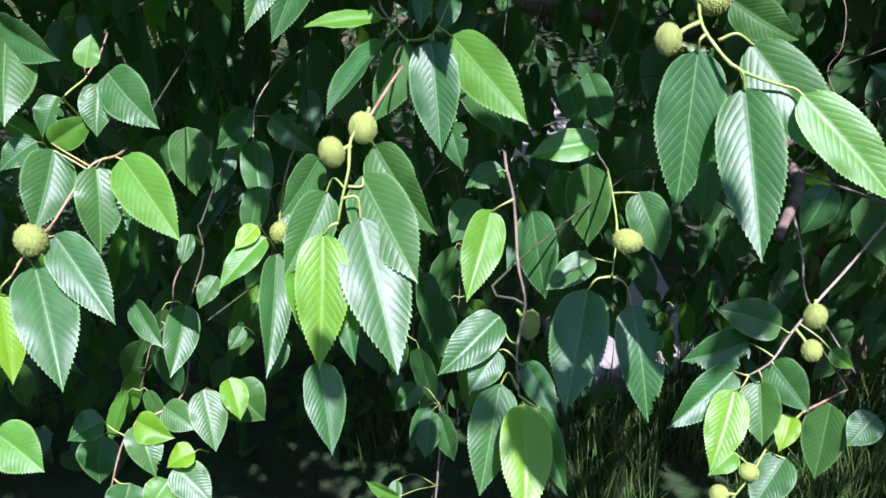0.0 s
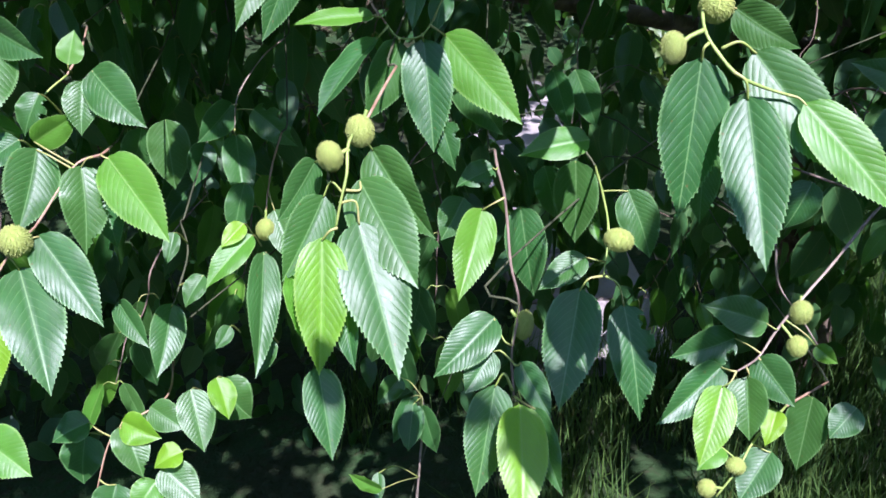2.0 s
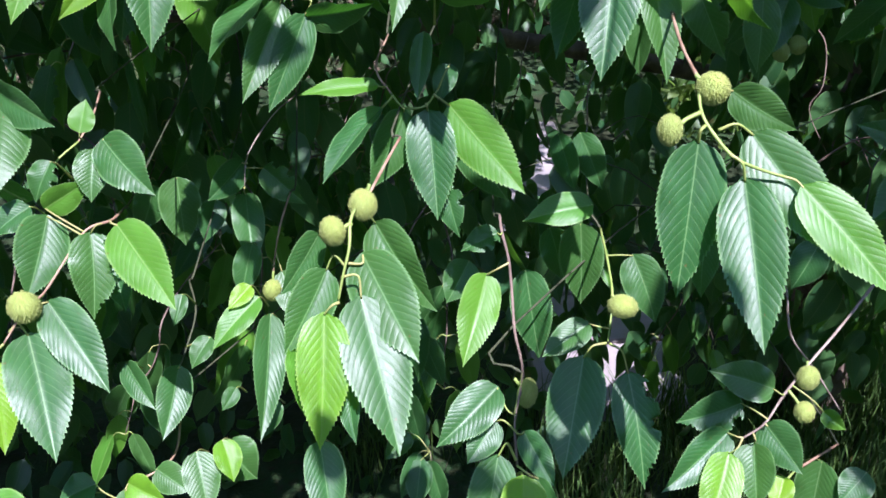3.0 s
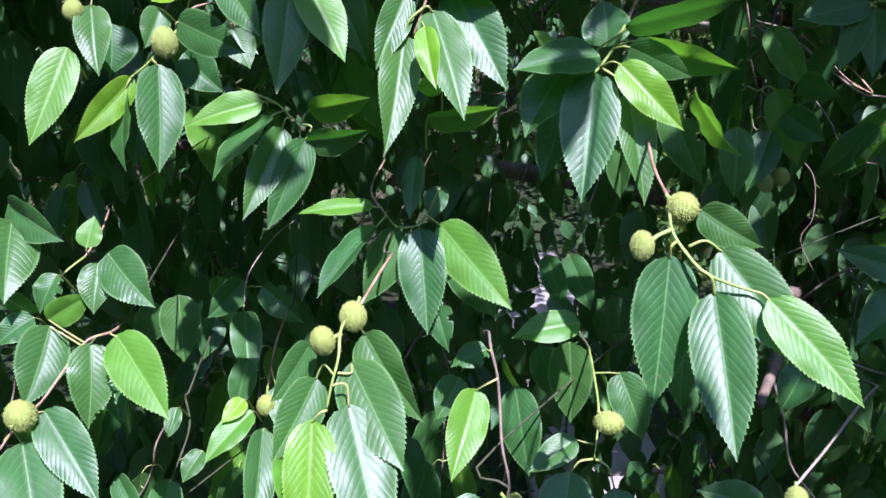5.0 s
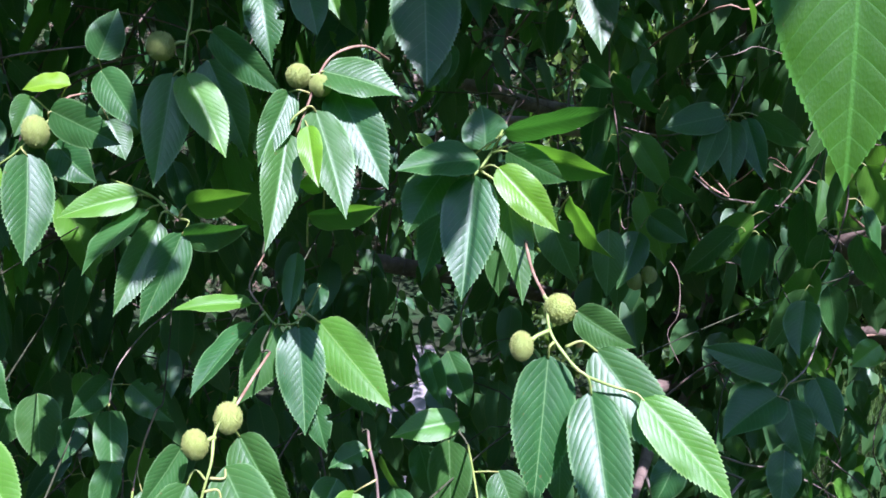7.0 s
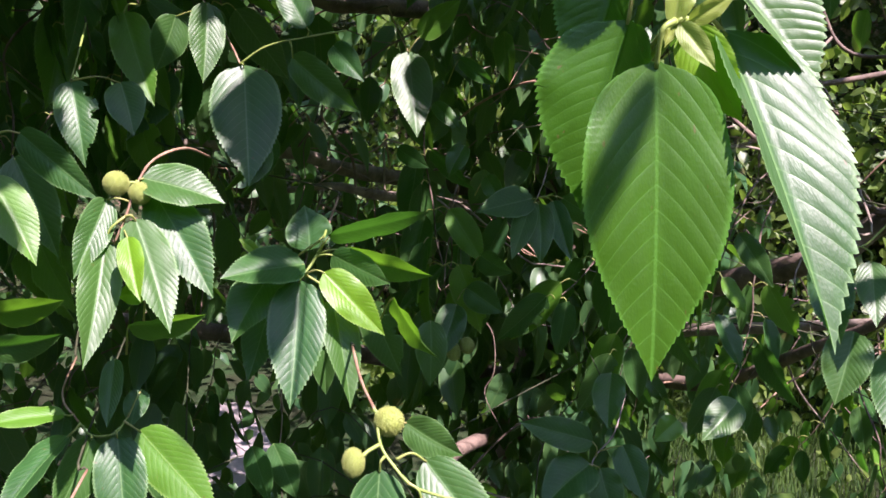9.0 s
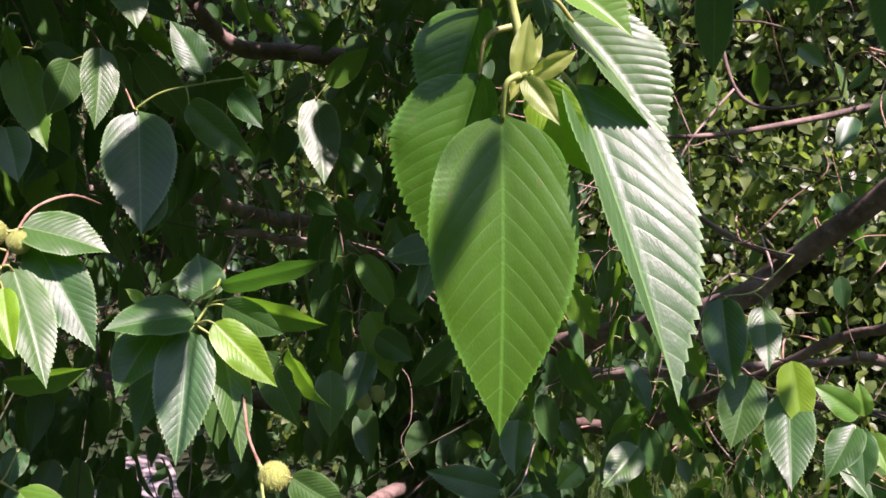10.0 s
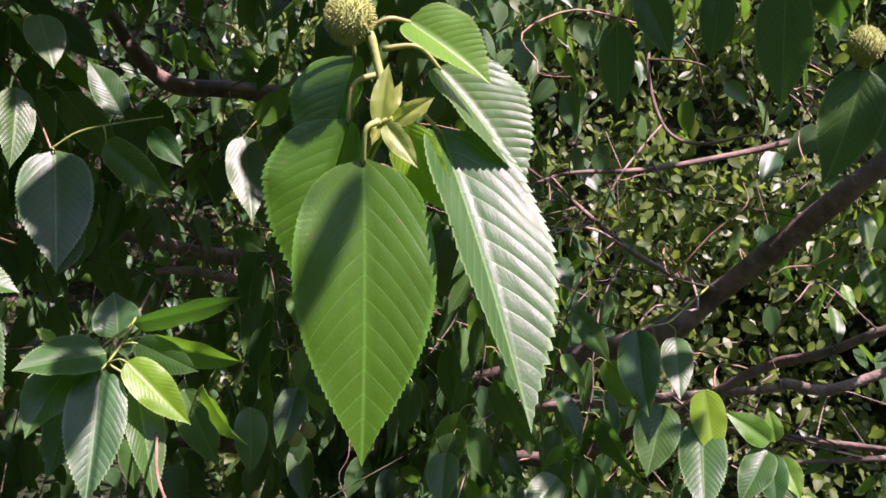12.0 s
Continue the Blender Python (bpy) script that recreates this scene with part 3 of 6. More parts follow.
leaf(t, (0.1242, 0.5484, 1.2769), (0.1245, 0.5437, 1.2395), 0.0162, 32, "o", 3, ((0.1242, 0.5557, 1.2758), (0.1242, 0.5518, 1.2808)))
leaf(t, (0.1211, 0.5204, 1.3353), (0.1539, 0.5044, 1.3185), 0.0213, 37, "o", 2, ((0.1134, 0.5290, 1.3331), (0.1176, 0.5203, 1.3355)))
leaf(t, (0.1277, 0.5210, 1.3384), (0.1795, 0.5026, 1.3183), 0.0251, 67, "m", 8, ((0.1150, 0.5308, 1.3346), (0.1220, 0.5214, 1.3383)))
leaf(t, (0.1630, 0.5822, 1.2929), (0.1808, 0.5621, 1.2414), 0.0264, 27, "o", 4, ((0.1621, 0.5902, 1.2915), (0.1618, 0.5866, 1.2964)))
leaf(t, (0.1584, 0.5122, 1.3094), (0.1764, 0.4892, 1.2734), 0.0295, 90, "m", 7, ((0.1572, 0.5207, 1.3077), (0.1568, 0.5172, 1.3125)))
leaf(t, (0.2097, 0.5824, 1.2769), (0.2078, 0.5732, 1.2305), 0.0224, 14, "o", 0, ((0.2098, 0.5900, 1.2758), (0.2099, 0.5862, 1.2808)))
leaf(t, (0.0766, 0.5226, 1.3374), (0.0668, 0.5241, 1.3455), 0.0071, 5, "y", 7, ((0.0993, 0.5171, 1.3196), (0.0868, 0.5161, 1.3323)))

t = twig("leafy_twig", "short green twig with paired hanging leaves and a pale young leaf", [(-0.1306, 0.6556, 1.3019, 0.0009), (-0.0932, 0.5815, 1.3009, 0.0008), (-0.0810, 0.5684, 1.2924, 0.0007), (-0.0721, 0.5668, 1.2874, 0.0006)], STEM_GREEN)
leaf(t, (-0.0988, 0.5717, 1.3023), (-0.1463, 0.5605, 1.2922), 0.0202, 14, "m", 1, ((-0.0915, 0.5796, 1.2997), (-0.0955, 0.5713, 1.3023)))
leaf(t, (-0.0866, 0.5671, 1.2865), (-0.1078, 0.5270, 1.2379), 0.0226, -27, "o", 1, ((-0.0808, 0.5664, 1.2927), (-0.0841, 0.5644, 1.2923)))
leaf(t, (-0.0723, 0.5646, 1.2794), (-0.0951, 0.5341, 1.2285), 0.0241, -24, "o", 2, ((-0.0737, 0.5650, 1.2884), (-0.0681, 0.5624, 1.2869)))
leaf(t, (-0.0701, 0.5692, 1.2968), (-0.0301, 0.5650, 1.3021), 0.0276, 59, "m", 0, ((-0.0747, 0.5672, 1.2888), (-0.0722, 0.5643, 1.2941)))
leaf(t, (-0.0723, 0.5642, 1.2776), (-0.0306, 0.5593, 1.2813), 0.0224, 47, "o", 1, ((-0.0737, 0.5650, 1.2884), (-0.0681, 0.5624, 1.2869)))
leaf(t, (-0.0936, 0.5692, 1.2936), (-0.1311, 0.5408, 1.2617), 0.0294, 52, "o", 7, ((-0.0862, 0.5740, 1.2960), (-0.0903, 0.5674, 1.2956)))

t = twig("fruiting_twig", "arched brown twig with two spiny fruits over glossy hanging leaves", [(0.0630, 0.6364, 1.3877, 0.0009), (0.0414, 0.5785, 1.3956, 0.0009), (0.0209, 0.5483, 1.3898, 0.0008), (0.0106, 0.5309, 1.3767, 0.0008), (0.0040, 0.5226, 1.3592, 0.0007), (-0.0025, 0.5247, 1.3430, 0.0006)], STEM_PINK)
leaf(t, (-0.0073, 0.5215, 1.3448), (-0.0177, 0.4783, 1.2851), 0.0223, -13, "o", 3, ((0.0040, 0.5215, 1.3593), (-0.0040, 0.5188, 1.3530)))
leaf(t, (0.0088, 0.5208, 1.3578), (0.0241, 0.4735, 1.3035), 0.0260, -9, "o", 0, ((0.0040, 0.5195, 1.3594), (0.0066, 0.5174, 1.3601)))
leaf(t, (0.0205, 0.5348, 1.3703), (0.0487, 0.4994, 1.3160), 0.0306, 4, "o", 0, ((0.0121, 0.5334, 1.3785), (0.0167, 0.5301, 1.3752)))
leaf(t, (0.0132, 0.5314, 1.3799), (0.0576, 0.5146, 1.3691), 0.0310, -28, "o", 0, ((0.0121, 0.5334, 1.3785), (0.0127, 0.5283, 1.3795)))
leaf(t, (0.0040, 0.5020, 1.3502), (0.0082, 0.4770, 1.3200), 0.0135, 12, "y", 1, ((0.0012, 0.5235, 1.3523), (0.0027, 0.5139, 1.3522)))
leaf(t, (-0.0057, 0.5306, 1.3684), (-0.0228, 0.5036, 1.3288), 0.0191, -17, "o", 1, ((0.0068, 0.5261, 1.3667), (-0.0000, 0.5246, 1.3690)))
leaf(t, (0.0038, 0.5143, 1.2984), (0.0463, 0.5065, 1.3014), 0.0233, 63, "m", 3, ((0.0008, 0.5218, 1.2942), (-0.0002, 0.5180, 1.2981)))
leaf(t, (0.0136, 0.5169, 1.3145), (-0.0026, 0.5171, 1.3161), 0.0135, 21, "y", 7, ((0.0166, 0.5239, 1.3102), (0.0176, 0.5199, 1.3141)))
fruit(t, (-0.0007, 0.5290, 1.3768), 0.0072, 0.0072, -12, (0.0106, 0.5309, 1.3767))
fruit(t, (0.0118, 0.5266, 1.3716), 0.0065, 0.0065, -4, (0.0106, 0.5309, 1.3767))

t = twig("fruiting_twig", "green twig with one spiny fruit and blue-green shaded leaves", [(-0.0728, 0.6929, 1.4459, 0.0009), (-0.0674, 0.6026, 1.4117, 0.0008), (-0.0691, 0.5889, 1.3956, 0.0008), (-0.0706, 0.5852, 1.3783, 0.0007)], STEM_GREEN)
leaf(t, (-0.0770, 0.5854, 1.3765), (-0.0858, 0.5470, 1.3102), 0.0284, -16, "o", 2, ((-0.0706, 0.5852, 1.3783), (-0.0741, 0.5813, 1.3779)))
leaf(t, (-0.0699, 0.5848, 1.3766), (-0.0439, 0.5531, 1.3285), 0.0270, -13, "m", 0, ((-0.0706, 0.5852, 1.3783), (-0.0702, 0.5810, 1.3775)))
leaf(t, (-0.0606, 0.6353, 1.3857), (-0.0354, 0.6093, 1.3250), 0.0300, 11, "o", 8, ((-0.0617, 0.6434, 1.3842), (-0.0621, 0.6397, 1.3891)))
leaf(t, (-0.0539, 0.5891, 1.4028), (-0.0122, 0.5541, 1.3650), 0.0231, 35, "o", 8, ((-0.0686, 0.5928, 1.4002), (-0.0605, 0.5868, 1.4032)))
leaf(t, (-0.1228, 0.5915, 1.3844), (-0.1101, 0.5959, 1.4157), 0.0222, 19, "o", 2, ((-0.1239, 0.5981, 1.3776), (-0.1243, 0.5940, 1.3807)))
leaf(t, (-0.1211, 0.5898, 1.3775), (-0.0964, 0.5592, 1.3446), 0.0227, 8, "o", 0, ((-0.1225, 0.5986, 1.3754), (-0.1230, 0.5952, 1.3801)))
fruit(t, (-0.0842, 0.5866, 1.3929), 0.0089, 0.0092, -7, (-0.0691, 0.5889, 1.3956))

t = twig("fruiting_twig", "long green twig with two spiny fruits and broad glossy leaves", [(-0.1298, 0.7208, 1.3617, 0.0009), (-0.1561, 0.6610, 1.3590, 0.0008), (-0.1634, 0.6328, 1.3448, 0.0008), (-0.1753, 0.6260, 1.3319, 0.0007), (-0.1848, 0.6248, 1.3225, 0.0007), (-0.1942, 0.6242, 1.3157, 0.0006)], STEM_GREEN)
leaf(t, (-0.1753, 0.6199, 1.3230), (-0.1723, 0.5867, 1.2558), 0.0322, -29, "o", 0, ((-0.1807, 0.6253, 1.3266), (-0.1777, 0.6183, 1.3255)))
leaf(t, (-0.1943, 0.6238, 1.3142), (-0.2289, 0.5951, 1.2758), 0.0209, -35, "y", 1, ((-0.1942, 0.6242, 1.3157), (-0.1943, 0.6200, 1.3150)))
leaf(t, (-0.1620, 0.6289, 1.3507), (-0.1148, 0.6057, 1.3304), 0.0284, 21, "o", 2, ((-0.1634, 0.6328, 1.3448), (-0.1626, 0.6266, 1.3488)))
leaf(t, (-0.1709, 0.6737, 1.3262), (-0.1427, 0.6565, 1.2997), 0.0296, 7, "o", 7, ((-0.1729, 0.6819, 1.3241), (-0.1736, 0.6783, 1.3287)))
leaf(t, (-0.2218, 0.6770, 1.3477), (-0.2221, 0.6639, 1.3126), 0.0347, -26, "o", 0, ((-0.2217, 0.6851, 1.3465), (-0.2217, 0.6814, 1.3514)))
leaf(t, (-0.2000, 0.6221, 1.3038), (-0.2024, 0.5976, 1.2547), 0.0263, 46, "o", 7, ((-0.1942, 0.6242, 1.3157), (-0.1974, 0.6190, 1.3105)))
leaf(t, (-0.2355, 0.6221, 1.3354), (-0.2568, 0.5884, 1.2759), 0.0284, -10, "m", 0, ((-0.2347, 0.6305, 1.3339), (-0.2344, 0.6270, 1.3387)))
leaf(t, (-0.1487, 0.6313, 1.3676), (-0.1797, 0.6304, 1.3664), 0.0201, 39, "y", 3, ((-0.1603, 0.6449, 1.3509), (-0.1539, 0.6334, 1.3625)))
leaf(t, (-0.1733, 0.6319, 1.3598), (-0.1815, 0.6164, 1.3345), 0.0194, -28, "o", 0, ((-0.1623, 0.6369, 1.3468), (-0.1683, 0.6302, 1.3557)))
leaf(t, (-0.1367, 0.6863, 1.3420), (-0.1233, 0.6735, 1.3143), 0.0238, -13, "o", 2, ((-0.1449, 0.6866, 1.3602), (-0.1404, 0.6824, 1.3522)))
fruit(t, (-0.1706, 0.6236, 1.3370), 0.0087, 0.0110, -5, (-0.1685, 0.6299, 1.3393))

t = twig("fruiting_twig", "thin brown twig with one small spiny fruit", [(-0.1600, 0.7400, 1.3950, 0.0009), (-0.2000, 0.6900, 1.3860, 0.0008), (-0.2200, 0.6560, 1.3760, 0.0007), (-0.2290, 0.6400, 1.3690, 0.0006)], BARK)
leaf(t, (-0.2230, 0.6420, 1.3620), (-0.2130, 0.6080, 1.3200), 0.0240, -18, "o", 1, ((-0.2200, 0.6560, 1.3760), (-0.2215, 0.6450, 1.3690)))
fruit(t, (-0.2326, 0.6342, 1.3589), 0.0068, 0.0076, 7, (-0.2290, 0.6400, 1.3690))

t = twig("leafy_twig", "hanging twig with glossy green saw-edged leaves", [(-0.0160, 0.7156, 1.4797, 0.0008), (-0.0221, 0.6476, 1.4484, 0.0007), (-0.0251, 0.6244, 1.4353, 0.0006)], STEM_GREEN)
leaf(t, (-0.0251, 0.6244, 1.4353), (-0.0190, 0.5928, 1.3861), 0.0259, 5, "o", 4, ((-0.0251, 0.6244, 1.4353), (-0.0251, 0.6204, 1.4353)))
leaf(t, (0.0046, 0.6217, 1.4358), (0.0117, 0.6017, 1.4027), 0.0246, 10, "o", 0, ((-0.0251, 0.6244, 1.4353), (-0.0088, 0.6189, 1.4386)))

t = twig("fruiting_twig", "pinkish brown twig with a spiny fruit and many glossy leaves", [(-0.2057, 0.5724, 1.1548, 0.0009), (-0.2080, 0.5559, 1.1554, 0.0009), (-0.2209, 0.5492, 1.1530, 0.0008), (-0.2303, 0.5384, 1.1423, 0.0008), (-0.2453, 0.5232, 1.1224, 0.0008), (-0.2563, 0.5195, 1.1148, 0.0007), (-0.2714, 0.5097, 1.0947, 0.0007)], STEM_PINK)
leaf(t, (-0.2457, 0.5537, 1.1621), (-0.2522, 0.5153, 1.1224), 0.0327, -34, "o", 0, ((-0.2236, 0.5462, 1.1500), (-0.2358, 0.5463, 1.1593)))
leaf(t, (-0.2192, 0.5484, 1.1514), (-0.2148, 0.5174, 1.1060), 0.0295, -30, "o", 4, ((-0.2110, 0.5488, 1.1566), (-0.2139, 0.5465, 1.1564)))
leaf(t, (-0.2006, 0.5448, 1.1576), (-0.1588, 0.4955, 1.1217), 0.0322, -9, "m", 0, ((-0.2080, 0.5559, 1.1554), (-0.2040, 0.5458, 1.1580)))
leaf(t, (-0.2471, 0.5281, 1.1143), (-0.2044, 0.4874, 1.0705), 0.0297, -21, "o", 0, ((-0.2590, 0.5242, 1.1108), (-0.2491, 0.5238, 1.1145)))
leaf(t, (-0.2599, 0.5194, 1.0963), (-0.2306, 0.4546, 1.0455), 0.0378, -26, "o", 0, ((-0.2704, 0.5181, 1.0983), (-0.2639, 0.5185, 1.1038)))
leaf(t, (-0.2095, 0.5744, 1.2045), (-0.1746, 0.5412, 1.1782), 0.0300, -6, "o", 7, ((-0.2114, 0.5832, 1.2020), (-0.2120, 0.5798, 1.2065)))
leaf(t, (-0.2141, 0.5716, 1.1989), (-0.2159, 0.5508, 1.1712), 0.0226, -13, "o", 7, ((-0.2139, 0.5804, 1.1973), (-0.2139, 0.5770, 1.2021)))
leaf(t, (-0.2474, 0.5553, 1.1654), (-0.2186, 0.5596, 1.1804), 0.0206, 30, "m", 0, ((-0.2222, 0.5477, 1.1515), (-0.2361, 0.5479, 1.1621)))
leaf(t, (-0.2735, 0.5850, 1.2264), (-0.2629, 0.5362, 1.1873), 0.0373, -43, "o", 7, ((-0.2740, 0.5943, 1.2243), (-0.2741, 0.5911, 1.2289)))
leaf(t, (-0.2766, 0.5898, 1.2363), (-0.2367, 0.5625, 1.2167), 0.0278, 27, "o", 3, ((-0.2789, 0.5984, 1.2334), (-0.2797, 0.5949, 1.2378)))
leaf(t, (-0.2425, 0.5686, 1.1928), (-0.2543, 0.5540, 1.1726), 0.0194, 9, "o", 4, ((-0.2412, 0.5772, 1.1910), (-0.2408, 0.5738, 1.1957)))
leaf(t, (-0.2563, 0.5562, 1.1674), (-0.2797, 0.5437, 1.1539), 0.0201, 18, "o", 7, ((-0.2540, 0.5645, 1.1647), (-0.2532, 0.5609, 1.1692)))
leaf(t, (-0.2237, 0.5762, 1.2083), (-0.2191, 0.5853, 1.2277), 0.0160, 9, "m", 2, ((-0.2244, 0.5820, 1.2017), (-0.2246, 0.5776, 1.2048)))
leaf(t, (-0.2838, 0.5140, 1.0807), (-0.2661, 0.4690, 1.0414), 0.0254, -47, "y", 2, ((-0.2714, 0.5097, 1.0947), (-0.2782, 0.5080, 1.0889)))
leaf(t, (-0.2911, 0.4753, 1.0015), (-0.2563, 0.4545, 0.9851), 0.0315, -24, "m", 0, ((-0.2935, 0.4838, 0.9986), (-0.2943, 0.4802, 1.0030)))
leaf(t, (-0.2242, 0.5876, 1.1221), (-0.2119, 0.5622, 1.0861), 0.0223, -11, "o", 3, ((-0.2250, 0.5962, 1.1205), (-0.2253, 0.5928, 1.1253)))
fruit(t, (-0.2567, 0.5168, 1.1161), 0.0099, 0.0106, -20, (-0.2531, 0.5205, 1.1170))

t = twig("leafy_twig", "thin green twig with two small upright leaves", [(-0.2443, 0.6864, 1.2061, 0.0008), (-0.2329, 0.6291, 1.2028, 0.0008), (-0.2356, 0.6027, 1.1942, 0.0007), (-0.2472, 0.5874, 1.1856, 0.0007), (-0.2632, 0.5770, 1.1643, 0.0007), (-0.2822, 0.5718, 1.1766, 0.0006)], STEM_GREEN)
leaf(t, (-0.2870, 0.5815, 1.1736), (-0.2594, 0.5728, 1.1656), 0.0182, 29, "m", 2, ((-0.2822, 0.5718, 1.1766), (-0.2849, 0.5732, 1.1761)))
leaf(t, (-0.2888, 0.5824, 1.1754), (-0.3098, 0.5745, 1.1672), 0.0193, 19, "m", 7, ((-0.2822, 0.5718, 1.1766), (-0.2858, 0.5736, 1.1772)))

t = twig("leafy_twig", "thin grey-brown twig with shaded hanging leaves deep in the crown", [(-0.1310, 0.9187, 1.1349, 0.0008), (-0.1429, 0.8422, 1.1378, 0.0007), (-0.1582, 0.7789, 1.1221, 0.0007), (-0.1629, 0.7659, 1.0954, 0.0006)], BARK_PALE)
leaf(t, (-0.1635, 0.7757, 1.1156), (-0.1928, 0.7532, 1.0881), 0.0269, -24, "o", 0, ((-0.1595, 0.7752, 1.1145), (-0.1617, 0.7715, 1.1155)))
leaf(t, (-0.1621, 0.7637, 1.0909), (-0.1512, 0.7073, 1.0456), 0.0269, -12, "o", 3, ((-0.1629, 0.7659, 1.0954), (-0.1625, 0.7607, 1.0934)))
leaf(t, (-0.1463, 0.7732, 1.1104), (-0.1116, 0.7500, 1.0831), 0.0275, 2, "o", 4, ((-0.1602, 0.7733, 1.1106), (-0.1525, 0.7693, 1.1119)))
leaf(t, (-0.2345, 0.8165, 1.0896), (-0.2314, 0.7985, 1.0267), 0.0388, -4, "o", 2, ((-0.2347, 0.8243, 1.0884), (-0.2347, 0.8206, 1.0934)))
leaf(t, (-0.2013, 0.8180, 1.0653), (-0.2121, 0.7947, 1.0320), 0.0253, -14, "o", 1, ((-0.2006, 0.8266, 1.0636), (-0.2003, 0.8232, 1.0684)))
leaf(t, (-0.2596, 0.8249, 1.0795), (-0.2775, 0.8193, 1.0307), 0.0311, -26, "o", 4, ((-0.2586, 0.8322, 1.0783), (-0.2582, 0.8283, 1.0832)))

t = twig("leafy_twig", "dark brown hanging twig with sparse small leaves along it", [(0.0440, 0.5759, 1.1393, 0.0011), (0.0443, 0.5616, 1.1327, 0.0010), (0.0473, 0.5495, 1.1194, 0.0010), (0.0471, 0.5269, 1.1073, 0.0009), (0.0459, 0.4981, 1.0937, 0.0009), (0.0476, 0.4699, 1.0816, 0.0009), (0.0403, 0.4455, 1.0658, 0.0008), (0.0398, 0.4299, 1.0452, 0.0008)], BARK)
leaf(t, (0.1059, 0.5686, 1.1471), (0.0583, 0.5597, 1.1426), 0.0227, 25, "m", 7, ((0.1088, 0.5762, 1.1434), (0.1098, 0.5724, 1.1475)))
leaf(t, (0.0417, 0.5616, 1.1328), (0.0169, 0.5517, 1.1278), 0.0183, 26, "o", 4, ((0.0443, 0.5616, 1.1327), (0.0429, 0.5576, 1.1330)))
leaf(t, (0.0331, 0.5500, 1.1089), (0.0144, 0.5011, 1.0696), 0.0268, -7, "m", 1, ((0.0473, 0.5463, 1.1176), (0.0395, 0.5443, 1.1145)))
leaf(t, (0.0238, 0.5917, 1.0986), (0.0065, 0.5761, 1.0736), 0.0242, 6, "o", 0, ((0.0253, 0.6000, 1.0968), (0.0258, 0.5965, 1.1015)))
leaf(t, (0.0634, 0.5883, 1.0917), (0.0721, 0.5704, 1.0258), 0.0292, 0, "o", 1, ((0.0631, 0.5961, 1.0906), (0.0629, 0.5923, 1.0955)))
leaf(t, (0.1076, 0.6184, 1.1124), (0.1083, 0.6098, 1.0480), 0.0325, 11, "o", 0, ((0.1076, 0.6258, 1.1114), (0.1076, 0.6220, 1.1164)))
leaf(t, (0.0939, 0.6475, 1.1720), (0.1060, 0.6380, 1.1295), 0.0192, 21, "o", 0, ((0.0931, 0.6551, 1.1708), (0.0929, 0.6514, 1.1758)))
leaf(t, (0.1123, 0.6590, 1.1682), (0.1289, 0.6481, 1.1251), 0.0224, 9, "o", 0, ((0.1113, 0.6667, 1.1669), (0.1109, 0.6629, 1.1718)))
leaf(t, (0.0872, 0.6339, 1.1030), (0.0978, 0.6267, 1.0594), 0.0245, -5, "o", 4, ((0.0865, 0.6414, 1.1019), (0.0863, 0.6375, 1.1069)))

t = twig("fruiting_twig", "hanging twig with a small fruit and chewed dark leaves", [(0.0476, 0.4699, 1.0816, 0.0008), (0.0403, 0.4455, 1.0658, 0.0007), (0.0398, 0.4299, 1.0452, 0.0006)], STEM_GREEN)
leaf(t, (0.0310, 0.4499, 1.0863), (-0.0047, 0.4216, 1.0683), 0.0244, 24, "o", 8, ((0.0399, 0.4410, 1.0724), (0.0351, 0.4407, 1.0766)))
leaf(t, (0.0286, 0.4414, 1.0689), (0.0112, 0.4235, 1.0530), 0.0189, 11, "o", 2, ((0.0401, 0.4367, 1.0637), (0.0332, 0.4380, 1.0709)))
leaf(t, (0.0294, 0.4329, 1.0514), (0.0151, 0.3973, 1.0003), 0.0270, -3, "o", 2, ((0.0392, 0.4297, 1.0493), (0.0343, 0.4323, 1.0593)))
leaf(t, (0.0420, 0.4195, 1.0467), (0.0373, 0.3648, 1.0086), 0.0282, -2, "y", 0, ((0.0398, 0.4299, 1.0452), (0.0410, 0.4202, 1.0471)))
leaf(t, (0.0454, 0.4467, 1.0569), (0.0610, 0.4245, 1.0323), 0.0169, 7, "o", 2, ((0.0402, 0.4410, 1.0599), (0.0430, 0.4402, 1.0591)))
leaf(t, (0.0515, 0.4268, 1.0389), (0.0620, 0.3918, 1.0026), 0.0176, 21, "o", 7, ((0.0398, 0.4299, 1.0452), (0.0462, 0.4242, 1.0431)))
fruit(t, (0.0495, 0.4621, 1.0725), 0.0060, 0.0094, -10, (0.0455, 0.4629, 1.0771))

t = twig("fruiting_twig", "forked twig with one oblong fruit and two ragged chewed leaves", [(0.1218, 0.6164, 1.1082, 0.0009), (0.1137, 0.5521, 1.1133, 0.0008), (0.1096, 0.5151, 1.1059, 0.0007), (0.1034, 0.4943, 1.0859, 0.0006)], STEM_GREEN)
leaf(t, (0.0874, 0.4874, 1.0809), (0.0679, 0.4383, 1.0265), 0.0345, 22, "o", 2, ((0.1012, 0.4887, 1.0882), (0.0922, 0.4863, 1.0879)))
leaf(t, (0.1136, 0.4809, 1.0722), (0.1187, 0.4382, 1.0150), 0.0281, 1, "o", 4, ((0.1026, 0.4869, 1.0890), (0.1099, 0.4827, 1.0851)))
leaf(t, (0.1323, 0.5608, 1.1129), (0.1468, 0.5381, 1.0719), 0.0273, 5, "o", 8, ((0.1148, 0.5613, 1.1125), (0.1245, 0.5570, 1.1145)))
